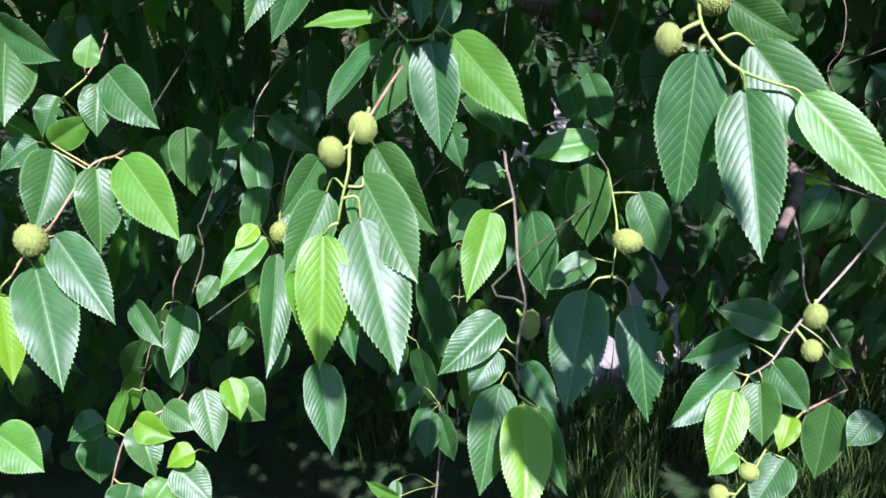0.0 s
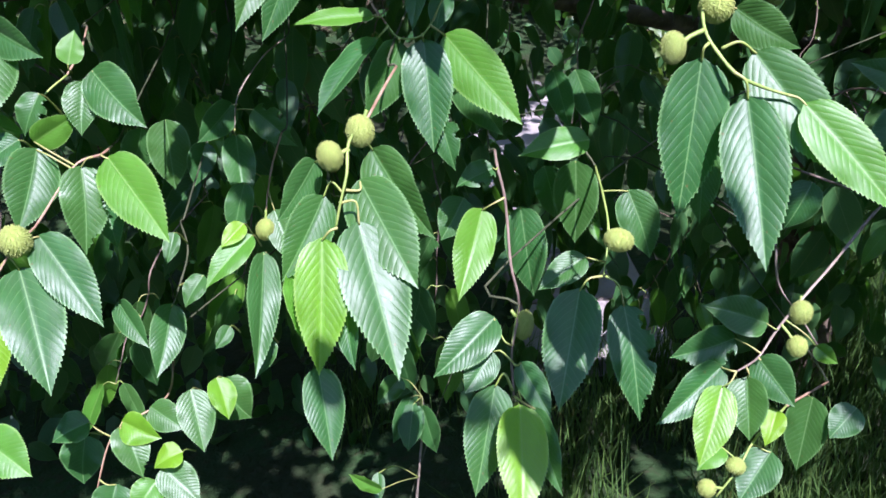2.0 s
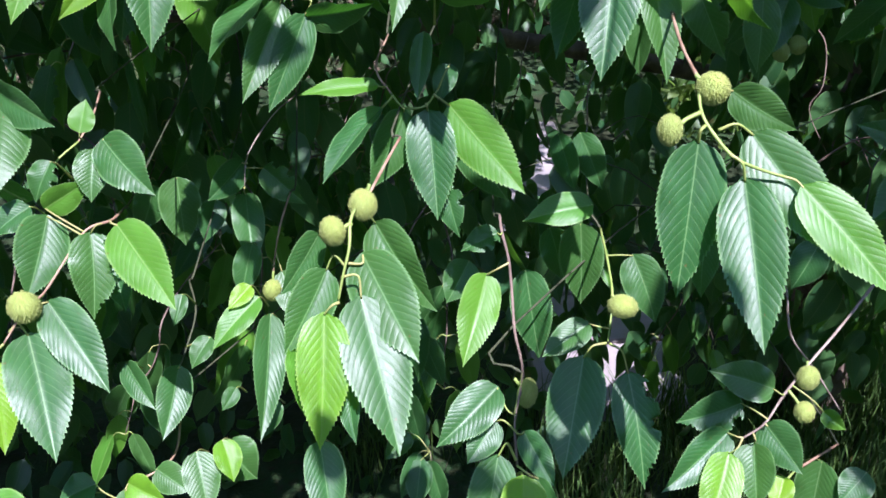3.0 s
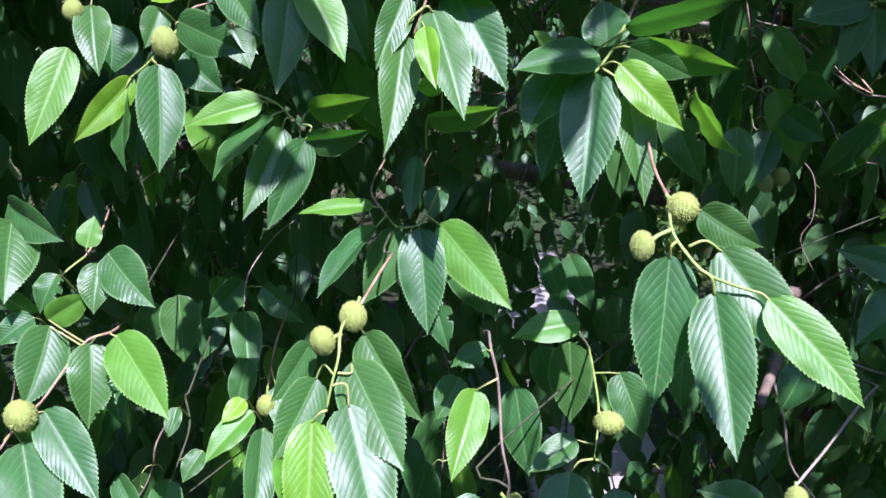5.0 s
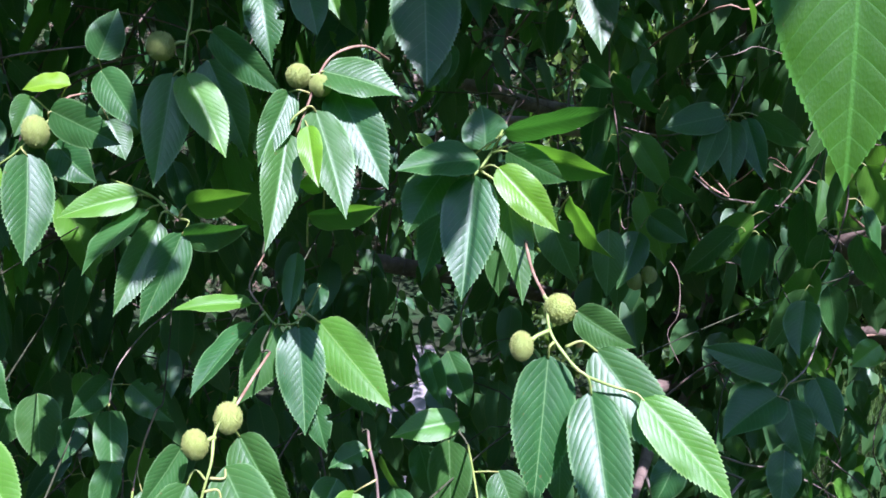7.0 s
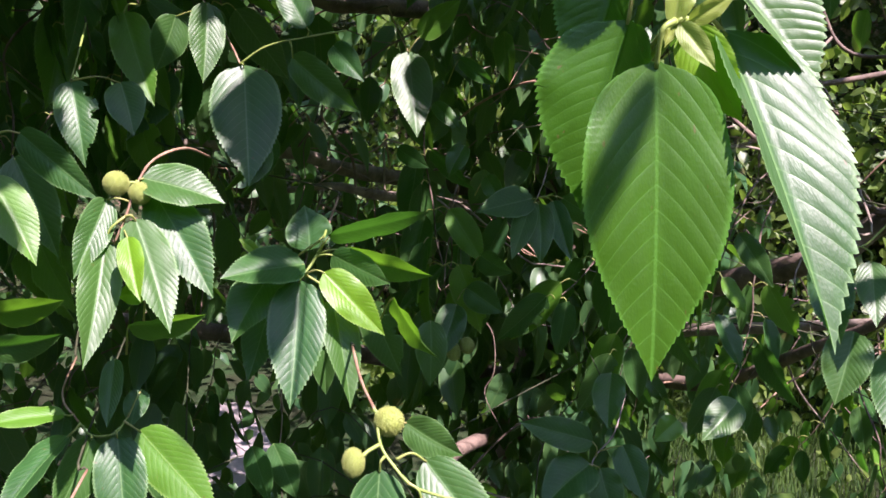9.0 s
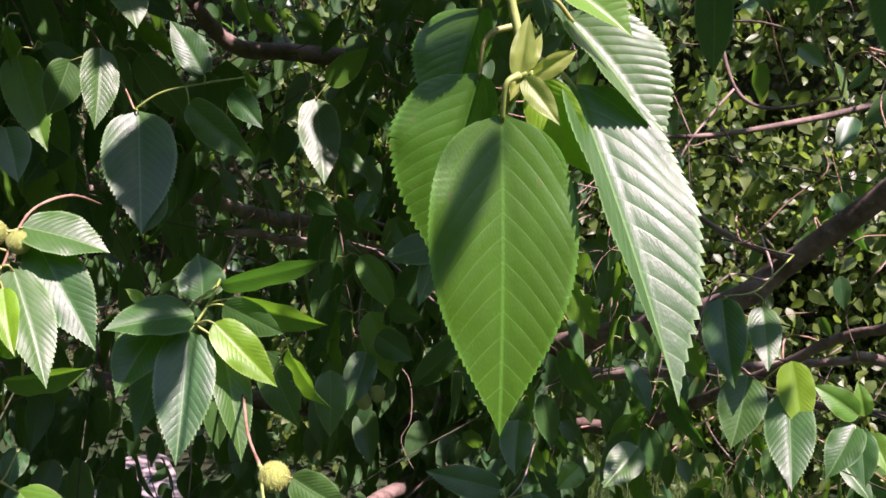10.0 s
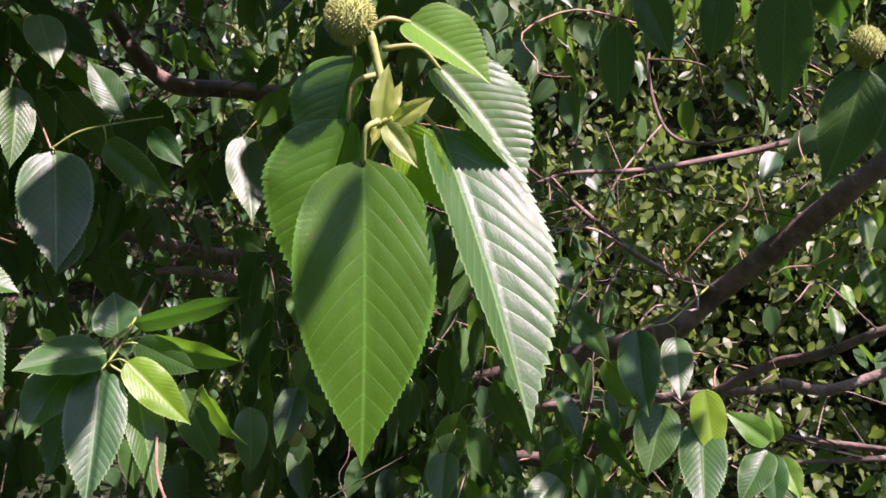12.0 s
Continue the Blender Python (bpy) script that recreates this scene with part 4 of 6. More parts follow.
leaf(t, (0.0924, 0.4995, 1.0967), (0.0612, 0.4851, 1.0833), 0.0191, 34, "o", 0, ((0.1052, 0.5002, 1.0916), (0.0981, 0.4958, 1.0958)))
fruit(t, (0.1151, 0.5097, 1.1016), 0.0096, 0.0074, -10, (0.1096, 0.5151, 1.1059))

t = twig("fruiting_twig", "long bare grey-brown twig with two fruits and a leafy end", [(0.3361, 0.6008, 1.0761, 0.0012), (0.3078, 0.5685, 1.0785, 0.0011), (0.2709, 0.5376, 1.0608, 0.0010), (0.2470, 0.5202, 1.0478, 0.0009), (0.2274, 0.5107, 1.0284, 0.0009), (0.2118, 0.4986, 1.0150, 0.0008), (0.1950, 0.4907, 1.0101, 0.0007)], BARK_PALE)
leaf(t, (0.2212, 0.5125, 1.0320), (0.1776, 0.5153, 1.0475), 0.0257, 17, "o", 7, ((0.2274, 0.5107, 1.0284), (0.2240, 0.5077, 1.0311)))
leaf(t, (0.2019, 0.5156, 1.0201), (0.1581, 0.5053, 1.0132), 0.0267, 10, "o", 4, ((0.2140, 0.5003, 1.0169), (0.2073, 0.5047, 1.0206)))
leaf(t, (0.1891, 0.5008, 1.0080), (0.1406, 0.4710, 0.9840), 0.0248, 14, "o", 3, ((0.1950, 0.4907, 1.0101), (0.1917, 0.4922, 1.0101)))
leaf(t, (0.1854, 0.4868, 1.0022), (0.1633, 0.4513, 0.9656), 0.0264, 14, "y", 0, ((0.1950, 0.4907, 1.0101), (0.1897, 0.4845, 1.0070)))
leaf(t, (0.2056, 0.4972, 1.0007), (0.2023, 0.4707, 0.9683), 0.0270, 30, "o", 3, ((0.2022, 0.4941, 1.0122), (0.2041, 0.4918, 1.0071)))
leaf(t, (0.2136, 0.5028, 1.0122), (0.2299, 0.4741, 0.9913), 0.0270, 22, "o", 0, ((0.2118, 0.4986, 1.0150), (0.2128, 0.4969, 1.0140)))
leaf(t, (0.2252, 0.4870, 0.9798), (0.2133, 0.4694, 0.9656), 0.0162, 33, "y", 8, ((0.2266, 0.4961, 0.9775), (0.2270, 0.4928, 0.9820)))
leaf(t, (0.2531, 0.5053, 1.0174), (0.2649, 0.4946, 1.0084), 0.0121, 16, "m", 1, ((0.2330, 0.5134, 1.0340), (0.2440, 0.5050, 1.0276)))
leaf(t, (0.2767, 0.5388, 0.9491), (0.2661, 0.5226, 0.8929), 0.0310, 37, "o", 2, ((0.2773, 0.5466, 0.9479), (0.2774, 0.5429, 0.9529)))
leaf(t, (0.3036, 0.5249, 0.9479), (0.2820, 0.5145, 0.9296), 0.0237, 31, "o", 2, ((0.3057, 0.5329, 0.9458), (0.3065, 0.5292, 0.9504)))
leaf(t, (0.2988, 0.6412, 1.0769), (0.2782, 0.6313, 1.0419), 0.0273, 26, "o", 8, ((0.3003, 0.6489, 1.0754), (0.3007, 0.6451, 1.0803)))
fruit(t, (0.2427, 0.5128, 1.0394), 0.0075, 0.0086, -12, (0.2442, 0.5188, 1.0451))
fruit(t, (0.2392, 0.5029, 1.0192), 0.0067, 0.0075, 7, (0.2302, 0.5121, 1.0312))

t = twig("fruiting_twig", "low brown twig with two oblong fruits among dark leaves", [(0.3070, 0.5760, 0.9341, 0.0009), (0.2482, 0.5202, 0.9566, 0.0009), (0.2129, 0.4863, 0.9555, 0.0008), (0.1974, 0.4703, 0.9456, 0.0008), (0.1817, 0.4624, 0.9294, 0.0007)], STEM_GREEN)
leaf(t, (0.2203, 0.4748, 0.9548), (0.1942, 0.4553, 0.9303), 0.0278, 40, "o", 2, ((0.2107, 0.4840, 0.9541), (0.2159, 0.4749, 0.9558)))
leaf(t, (0.1869, 0.4771, 0.9594), (0.1674, 0.4651, 0.9516), 0.0176, 34, "m", 7, ((0.1996, 0.4726, 0.9470), (0.1926, 0.4711, 0.9557)))
fruit(t, (0.1947, 0.4688, 0.9494), 0.0067, 0.0052, 3, (0.1996, 0.4726, 0.9470))
fruit(t, (0.1744, 0.4627, 0.9368), 0.0063, 0.0063, -8, (0.1862, 0.4647, 0.9340))

t = twig("leafy_twig", "low reddish twig with many small bright and dark leaves", [(-0.2047, 0.6118, 0.9619, 0.0009), (-0.1975, 0.5686, 0.9646, 0.0008), (-0.2033, 0.5467, 0.9652, 0.0008), (-0.2250, 0.5332, 0.9604, 0.0007), (-0.2358, 0.5266, 0.9469, 0.0007), (-0.2452, 0.5126, 0.9182, 0.0006)], STEM_PINK)
leaf(t, (-0.2250, 0.5332, 0.9604), (-0.2080, 0.5066, 0.9366), 0.0247, -32, "o", 4, ((-0.2250, 0.5332, 0.9604), (-0.2250, 0.5292, 0.9604)))
leaf(t, (-0.2249, 0.5344, 0.9629), (-0.1977, 0.5209, 0.9554), 0.0224, -13, "y", 1, ((-0.2250, 0.5332, 0.9604), (-0.2250, 0.5298, 0.9620)))
leaf(t, (-0.2043, 0.5385, 0.9712), (-0.1797, 0.5255, 0.9598), 0.0223, -14, "o", 2, ((-0.2064, 0.5447, 0.9645), (-0.2052, 0.5373, 0.9692)))
leaf(t, (-0.1755, 0.5432, 0.9811), (-0.1651, 0.5144, 0.9479), 0.0256, -23, "o", 2, ((-0.1762, 0.5522, 0.9793), (-0.1764, 0.5488, 0.9840)))
leaf(t, (-0.1570, 0.5465, 0.9876), (-0.1476, 0.5272, 0.9653), 0.0196, -32, "y", 0, ((-0.1579, 0.5553, 0.9858), (-0.1582, 0.5519, 0.9905)))
leaf(t, (-0.1652, 0.5798, 0.9603), (-0.1427, 0.5666, 0.9331), 0.0355, -14, "o", 1, ((-0.1669, 0.5879, 0.9585), (-0.1675, 0.5842, 0.9632)))
leaf(t, (-0.1834, 0.5239, 0.9413), (-0.2033, 0.5155, 0.9380), 0.0200, 45, "y", 1, ((-0.1807, 0.5320, 0.9378), (-0.1798, 0.5284, 0.9420)))
leaf(t, (-0.1980, 0.5197, 0.9328), (-0.1709, 0.5022, 0.9130), 0.0266, -26, "o", 2, ((-0.2001, 0.5281, 0.9304), (-0.2008, 0.5246, 0.9349)))
leaf(t, (-0.2471, 0.5348, 0.9637), (-0.2728, 0.5240, 0.9584), 0.0233, 36, "o", 1, ((-0.2312, 0.5294, 0.9527), (-0.2399, 0.5284, 0.9608)))
leaf(t, (-0.2680, 0.5696, 0.9255), (-0.2731, 0.5508, 0.8921), 0.0311, -5, "o", 1, ((-0.2676, 0.5780, 0.9241), (-0.2675, 0.5745, 0.9290)))
leaf(t, (-0.2308, 0.5150, 0.9231), (-0.2361, 0.4996, 0.9033), 0.0276, -14, "o", 3, ((-0.2425, 0.5166, 0.9264), (-0.2361, 0.5117, 0.9258)))
leaf(t, (-0.2024, 0.5154, 0.9239), (-0.2161, 0.4971, 0.9097), 0.0230, 8, "m", 7, ((-0.2009, 0.5244, 0.9214), (-0.2004, 0.5211, 0.9260)))

t = twig("fruiting_twig", "dark thin twig with narrow hanging leaves and a small fruit", [(-0.1988, 0.6770, 1.0500, 0.0008), (-0.1820, 0.6218, 1.0509, 0.0007), (-0.1863, 0.5912, 1.0337, 0.0007), (-0.1880, 0.5779, 1.0293, 0.0006)], BRANCHLET)
leaf(t, (-0.1879, 0.5788, 1.0312), (-0.1935, 0.5346, 0.9984), 0.0247, -25, "o", 0, ((-0.1878, 0.5798, 1.0299), (-0.1879, 0.5753, 1.0308)))
leaf(t, (-0.2260, 0.5804, 1.0344), (-0.2022, 0.5506, 1.0134), 0.0185, 4, "o", 3, ((-0.2276, 0.5895, 1.0319), (-0.2282, 0.5861, 1.0364)))
leaf(t, (-0.1208, 0.5938, 1.0619), (-0.1209, 0.5180, 1.0060), 0.0243, -32, "o", 3, ((-0.1208, 0.6032, 1.0597), (-0.1208, 0.6000, 1.0643)))
leaf(t, (-0.1192, 0.5667, 1.0064), (-0.1280, 0.5481, 0.9851), 0.0148, -13, "o", 8, ((-0.1183, 0.5756, 1.0046), (-0.1180, 0.5723, 1.0093)))
leaf(t, (-0.1285, 0.5993, 1.0732), (-0.1610, 0.5702, 1.0486), 0.0213, 23, "m", 7, ((-0.1265, 0.6081, 1.0707), (-0.1259, 0.6047, 1.0752)))
leaf(t, (-0.1343, 0.6030, 1.0809), (-0.1490, 0.5868, 1.0712), 0.0145, 17, "y", 0, ((-0.1324, 0.6121, 1.0781), (-0.1318, 0.6088, 1.0825)))
leaf(t, (-0.1838, 0.6012, 1.0772), (-0.1887, 0.5847, 1.0605), 0.0118, -1, "o", 8, ((-0.1831, 0.6103, 1.0753), (-0.1829, 0.6070, 1.0799)))
leaf(t, (-0.1476, 0.5709, 1.0149), (-0.1574, 0.5599, 1.0029), 0.0117, -5, "o", 0, ((-0.1460, 0.5796, 1.0128), (-0.1455, 0.5762, 1.0174)))
leaf(t, (-0.1645, 0.5874, 1.0487), (-0.1782, 0.5725, 1.0319), 0.0161, 14, "o", 7, ((-0.1857, 0.5955, 1.0361), (-0.1740, 0.5870, 1.0457)))
leaf(t, (-0.1405, 0.6604, 1.0889), (-0.1521, 0.6452, 1.0478), 0.0212, 0, "o", 7, ((-0.1398, 0.6684, 1.0876), (-0.1395, 0.6647, 1.0925)))

t = twig("fruiting_twig", "thin brown twig with one oblong spiny fruit in half shade", [(-0.1150, 0.7100, 1.1100, 0.0009), (-0.1180, 0.6650, 1.1020, 0.0008), (-0.1200, 0.6400, 1.0900, 0.0007), (-0.1215, 0.6290, 1.0790, 0.0006)], STEM_PINK)
leaf(t, (-0.1160, 0.6330, 1.0770), (-0.0990, 0.6080, 1.0420), 0.0220, -10, "o", 7, ((-0.1200, 0.6400, 1.0900), (-0.1175, 0.6340, 1.0840)))
fruit(t, (-0.1229, 0.6252, 1.0646), 0.0073, 0.0094, 19, (-0.1215, 0.6290, 1.0790))

t = twig("leafy_twig", "small rosette of dark shaded leaves on a grey-brown twig", [(0.4614, 0.8958, 1.3817, 0.0008), (0.4233, 0.8331, 1.3607, 0.0007), (0.3840, 0.7716, 1.3451, 0.0006)], BARK_PALE)
leaf(t, (0.3815, 0.7724, 1.3475), (0.3201, 0.7646, 1.3366), 0.0319, 16, "o", 0, ((0.3840, 0.7716, 1.3451), (0.3826, 0.7680, 1.3468)))
leaf(t, (0.3790, 0.7715, 1.3426), (0.3438, 0.7348, 1.2945), 0.0223, 23, "o", 2, ((0.3840, 0.7716, 1.3451), (0.3813, 0.7676, 1.3443)))
leaf(t, (0.3865, 0.7709, 1.3427), (0.3766, 0.7397, 1.2907), 0.0271, 26, "o", 8, ((0.3840, 0.7716, 1.3451), (0.3853, 0.7672, 1.3442)))
leaf(t, (0.4013, 0.7700, 1.3454), (0.4046, 0.7335, 1.2925), 0.0224, 26, "o", 1, ((0.3896, 0.7804, 1.3474), (0.3961, 0.7707, 1.3479)))
leaf(t, (0.4113, 0.7697, 1.3480), (0.4503, 0.7415, 1.3210), 0.0267, 48, "o", 2, ((0.3896, 0.7804, 1.3474), (0.4015, 0.7705, 1.3501)))

t = twig("leafy_twig", "crooked grey-brown twig with broad dull green leaves", [(0.5023, 0.7774, 1.1426, 0.0009), (0.4524, 0.7165, 1.1251, 0.0008), (0.4110, 0.6785, 1.1215, 0.0007), (0.3986, 0.6676, 1.1135, 0.0006)], BARK_PALE)
leaf(t, (0.4034, 0.6722, 1.1363), (0.3307, 0.6771, 1.1601), 0.0288, 8, "o", 2, ((0.4092, 0.6770, 1.1204), (0.4060, 0.6703, 1.1309)))
leaf(t, (0.3986, 0.6686, 1.1180), (0.3406, 0.6489, 1.0954), 0.0418, 39, "o", 1, ((0.4004, 0.6692, 1.1146), (0.3994, 0.6649, 1.1169)))
leaf(t, (0.4079, 0.6668, 1.1136), (0.4137, 0.6420, 1.0697), 0.0318, 21, "o", 7, ((0.4022, 0.6707, 1.1158), (0.4053, 0.6645, 1.1153)))
leaf(t, (0.4031, 0.6581, 1.0725), (0.3914, 0.6362, 1.0286), 0.0285, 17, "o", 0, ((0.4038, 0.6664, 1.0711), (0.4040, 0.6629, 1.0760)))
leaf(t, (0.4245, 0.6834, 1.1959), (0.4051, 0.6537, 1.1562), 0.0289, 37, "o", 7, ((0.4256, 0.6921, 1.1941), (0.4260, 0.6886, 1.1989)))
leaf(t, (0.4312, 0.6687, 1.1322), (0.4355, 0.6350, 1.0918), 0.0288, 32, "o", 0, ((0.4169, 0.6839, 1.1220), (0.4248, 0.6715, 1.1299)))

t = twig("leafy_twig", "thin pinkish twig with sparse sunlit leaves inside the crown", [(0.3224, 1.0675, 1.5527, 0.0008), (0.3022, 0.9617, 1.5135, 0.0007), (0.2955, 0.9066, 1.4887, 0.0006)], STEM_PINK)
leaf(t, (0.2955, 0.9066, 1.4887), (0.2911, 0.8555, 1.4018), 0.0421, 10, "o", 2, ((0.2955, 0.9066, 1.4887), (0.2955, 0.9026, 1.4887)))
leaf(t, (0.3194, 0.8899, 1.4369), (0.3375, 0.8567, 1.4090), 0.0168, 22, "o", 8, ((0.3183, 0.8991, 1.4347), (0.3179, 0.8958, 1.4393)))
leaf(t, (0.3428, 0.8815, 1.4823), (0.3725, 0.8508, 1.4559), 0.0174, 51, "o", 7, ((0.3410, 0.8903, 1.4799), (0.3404, 0.8869, 1.4844)))
leaf(t, (0.3485, 0.8713, 1.3942), (0.3294, 0.8667, 1.3617), 0.0227, 25, "o", 7, ((0.3501, 0.8786, 1.3928), (0.3506, 0.8747, 1.3976)))
leaf(t, (0.2856, 0.9035, 1.3881), (0.3103, 0.8741, 1.3697), 0.0208, 45, "o", 2, ((0.2839, 0.9126, 1.3854), (0.2833, 0.9093, 1.3898)))
leaf(t, (0.3059, 0.9025, 1.5040), (0.3434, 0.8812, 1.5437), 0.0269, 8, "m", 2, ((0.2955, 0.9066, 1.4887), (0.3012, 0.9004, 1.4990)))
leaf(t, (0.3926, 0.9133, 1.3591), (0.4021, 0.8849, 1.3303), 0.0215, 39, "o", 1, ((0.3919, 0.9223, 1.3571), (0.3917, 0.9190, 1.3618)))

t = twig("leafy_twig", "branched green twig with large half-shaded glossy leaves", [(0.0647, 0.8043, 1.5315, 0.0009), (0.0800, 0.6901, 1.4767, 0.0008), (0.0855, 0.6514, 1.4532, 0.0008), (0.1028, 0.6434, 1.4658, 0.0007), (0.1289, 0.6304, 1.4730, 0.0007), (0.1562, 0.6279, 1.4790, 0.0006)], STEM_GREEN)
leaf(t, (0.0880, 0.6504, 1.4520), (0.0850, 0.6051, 1.3720), 0.0480, 11, "o", 2, ((0.0855, 0.6514, 1.4532), (0.0865, 0.6468, 1.4530)))
leaf(t, (0.0985, 0.6330, 1.4000), (0.0860, 0.6180, 1.3680), 0.0210, -8, "o", 0, ((0.0995, 0.6410, 1.3985), (0.0999, 0.6375, 1.4030)))
leaf(t, (0.0644, 0.6658, 1.4951), (0.0597, 0.6440, 1.4390), 0.0252, -7, "o", 0, ((0.0646, 0.6739, 1.4939), (0.0647, 0.6703, 1.4988)))
leaf(t, (0.1185, 0.6346, 1.4588), (0.1564, 0.5927, 1.4211), 0.0248, 39, "o", 7, ((0.1177, 0.6360, 1.4699), (0.1181, 0.6312, 1.4649)))
leaf(t, (0.0780, 0.6630, 1.5466), (0.0854, 0.6364, 1.5076), 0.0261, 1, "o", 2, ((0.0775, 0.6716, 1.5450), (0.0773, 0.6682, 1.5498)))
leaf(t, (0.1142, 0.6865, 1.4020), (0.1063, 0.6828, 1.3675), 0.0194, 16, "o", 7, ((0.1149, 0.6938, 1.4009), (0.1151, 0.6899, 1.4059)))
leaf(t, (0.1288, 0.6309, 1.4788), (0.1073, 0.6425, 1.5165), 0.0225, -10, "o", 7, ((0.1289, 0.6304, 1.4730), (0.1288, 0.6267, 1.4768)))
leaf(t, (0.1569, 0.6699, 1.4714), (0.1719, 0.6427, 1.4466), 0.0200, 36, "o", 8, ((0.1557, 0.6790, 1.4693), (0.1554, 0.6757, 1.4739)))
leaf(t, (0.0482, 0.7282, 1.4912), (0.0332, 0.7254, 1.4481), 0.0283, -17, "o", 0, ((0.0756, 0.7227, 1.4923), (0.0605, 0.7217, 1.4945)))

t = twig("leafy_twig", "green twig with shaded oval leaves beside the dark limb", [(0.6175, 0.5586, 1.3579, 0.0009), (0.5407, 0.5071, 1.3458, 0.0008), (0.5071, 0.4901, 1.3378, 0.0007), (0.4811, 0.4921, 1.3351, 0.0006)], STEM_GREEN)
leaf(t, (0.4792, 0.4929, 1.3338), (0.4700, 0.4654, 1.2735), 0.0309, 48, "o", 7, ((0.4811, 0.4921, 1.3351), (0.4801, 0.4886, 1.3346)))
leaf(t, (0.5055, 0.4788, 1.3288), (0.4865, 0.4501, 1.2883), 0.0230, 37, "o", 2, ((0.5071, 0.4901, 1.3378), (0.5062, 0.4799, 1.3343)))
leaf(t, (0.4965, 0.4794, 1.2777), (0.4737, 0.4682, 1.2286), 0.0334, 43, "o", 0, ((0.4977, 0.4870, 1.2764), (0.4981, 0.4832, 1.2813)))
leaf(t, (0.5246, 0.4657, 1.2897), (0.5179, 0.4440, 1.2417), 0.0254, 48, "y", 2, ((0.5249, 0.4739, 1.2884), (0.5251, 0.4703, 1.2933)))
leaf(t, (0.5228, 0.4647, 1.2664), (0.4907, 0.4257, 1.2100), 0.0342, 48, "o", 2, ((0.5241, 0.4732, 1.2646), (0.5245, 0.4698, 1.2694)))
leaf(t, (0.4255, 0.5117, 1.2215), (0.3901, 0.5030, 1.1985), 0.0254, 32, "o", 0, ((0.4279, 0.5193, 1.2191), (0.4287, 0.5155, 1.2236)))
leaf(t, (0.3880, 0.5299, 1.2048), (0.3688, 0.5296, 1.1900), 0.0185, 14, "m", 7, ((0.3904, 0.5369, 1.2027), (0.3912, 0.5329, 1.2073)))

t = twig("fruiting_twig", "pinkish twig with small pale leaves and one fruit", [(0.7381, 0.4775, 1.1358, 0.0008), (0.6251, 0.4503, 1.1894, 0.0007), (0.5847, 0.4506, 1.2120, 0.0007), (0.5575, 0.4661, 1.2280, 0.0006)], STEM_PINK)
leaf(t, (0.5845, 0.4536, 1.2468), (0.5528, 0.4683, 1.2699), 0.0208, -21, "m", 1, ((0.5867, 0.4595, 1.2411), (0.5875, 0.4552, 1.2445)))
leaf(t, (0.5826, 0.4540, 1.2401), (0.5483, 0.4475, 1.2062), 0.0256, 50, "o", 8, ((0.5730, 0.4572, 1.2189), (0.5783, 0.4515, 1.2329)))
leaf(t, (0.5845, 0.4528, 1.2381), (0.5745, 0.4355, 1.1983), 0.0229, 53, "o", 0, ((0.5730, 0.4572, 1.2189), (0.5794, 0.4508, 1.2317)))
leaf(t, (0.5923, 0.4485, 1.2341), (0.5924, 0.4274, 1.2089), 0.0183, 37, "m", 3, ((0.5808, 0.4528, 1.2143), (0.5871, 0.4464, 1.2275)))
leaf(t, (0.5883, 0.4516, 1.2469), (0.5839, 0.4555, 1.2729), 0.0142, -40, "m", 1, ((0.5888, 0.4581, 1.2400), (0.5890, 0.4540, 1.2430)))
fruit(t, (0.6225, 0.4485, 1.1925), 0.0081, 0.0081, -1, (0.6193, 0.4503, 1.1926))

t = twig("fruiting_twig", "twig with large dark leaves in shade and one fruit", [(0.6019, 0.3596, 1.6275, 0.0009), (0.5141, 0.3272, 1.5829, 0.0008), (0.4628, 0.2970, 1.5431, 0.0008), (0.4623, 0.2963, 1.5260, 0.0007)], STEM_GREEN)
leaf(t, (0.4250, 0.3191, 1.5479), (0.4329, 0.3252, 1.4825), 0.0312, 58, "o", 2, ((0.4247, 0.3258, 1.5469), (0.4246, 0.3217, 1.5519)))
leaf(t, (0.4617, 0.2956, 1.5043), (0.4535, 0.3087, 1.4387), 0.0331, 40, "o", 8, ((0.4623, 0.2963, 1.5260), (0.4620, 0.2919, 1.5162)))
leaf(t, (0.3885, 0.3963, 1.5571), (0.4094, 0.3891, 1.5163), 0.0218, 39, "o", 3, ((0.3871, 0.4038, 1.5558), (0.3867, 0.4000, 1.5606)))
leaf(t, (0.3915, 0.4216, 1.5412), (0.3992, 0.4268, 1.4838), 0.0228, 55, "o", 0, ((0.3911, 0.4283, 1.5402), (0.3909, 0.4242, 1.5452)))
leaf(t, (0.4391, 0.3812, 1.5617), (0.4393, 0.3878, 1.5169), 0.0213, 47, "o", 8, ((0.4390, 0.3877, 1.5607), (0.4390, 0.3836, 1.5657)))
leaf(t, (0.4737, 0.2889, 1.5094), (0.4869, 0.2906, 1.4511), 0.0301, 51, "o", 0, ((0.4623, 0.2963, 1.5260), (0.4686, 0.2882, 1.5190)))
leaf(t, (0.4465, 0.3074, 1.5612), (0.4553, 0.3081, 1.5254), 0.0268, 60, "o", 4, ((0.4628, 0.2970, 1.5431), (0.4538, 0.2987, 1.5557)))
fruit(t, (0.4602, 0.2936, 1.5162), 0.0093, 0.0106, -5, (0.4623, 0.2963, 1.5260))

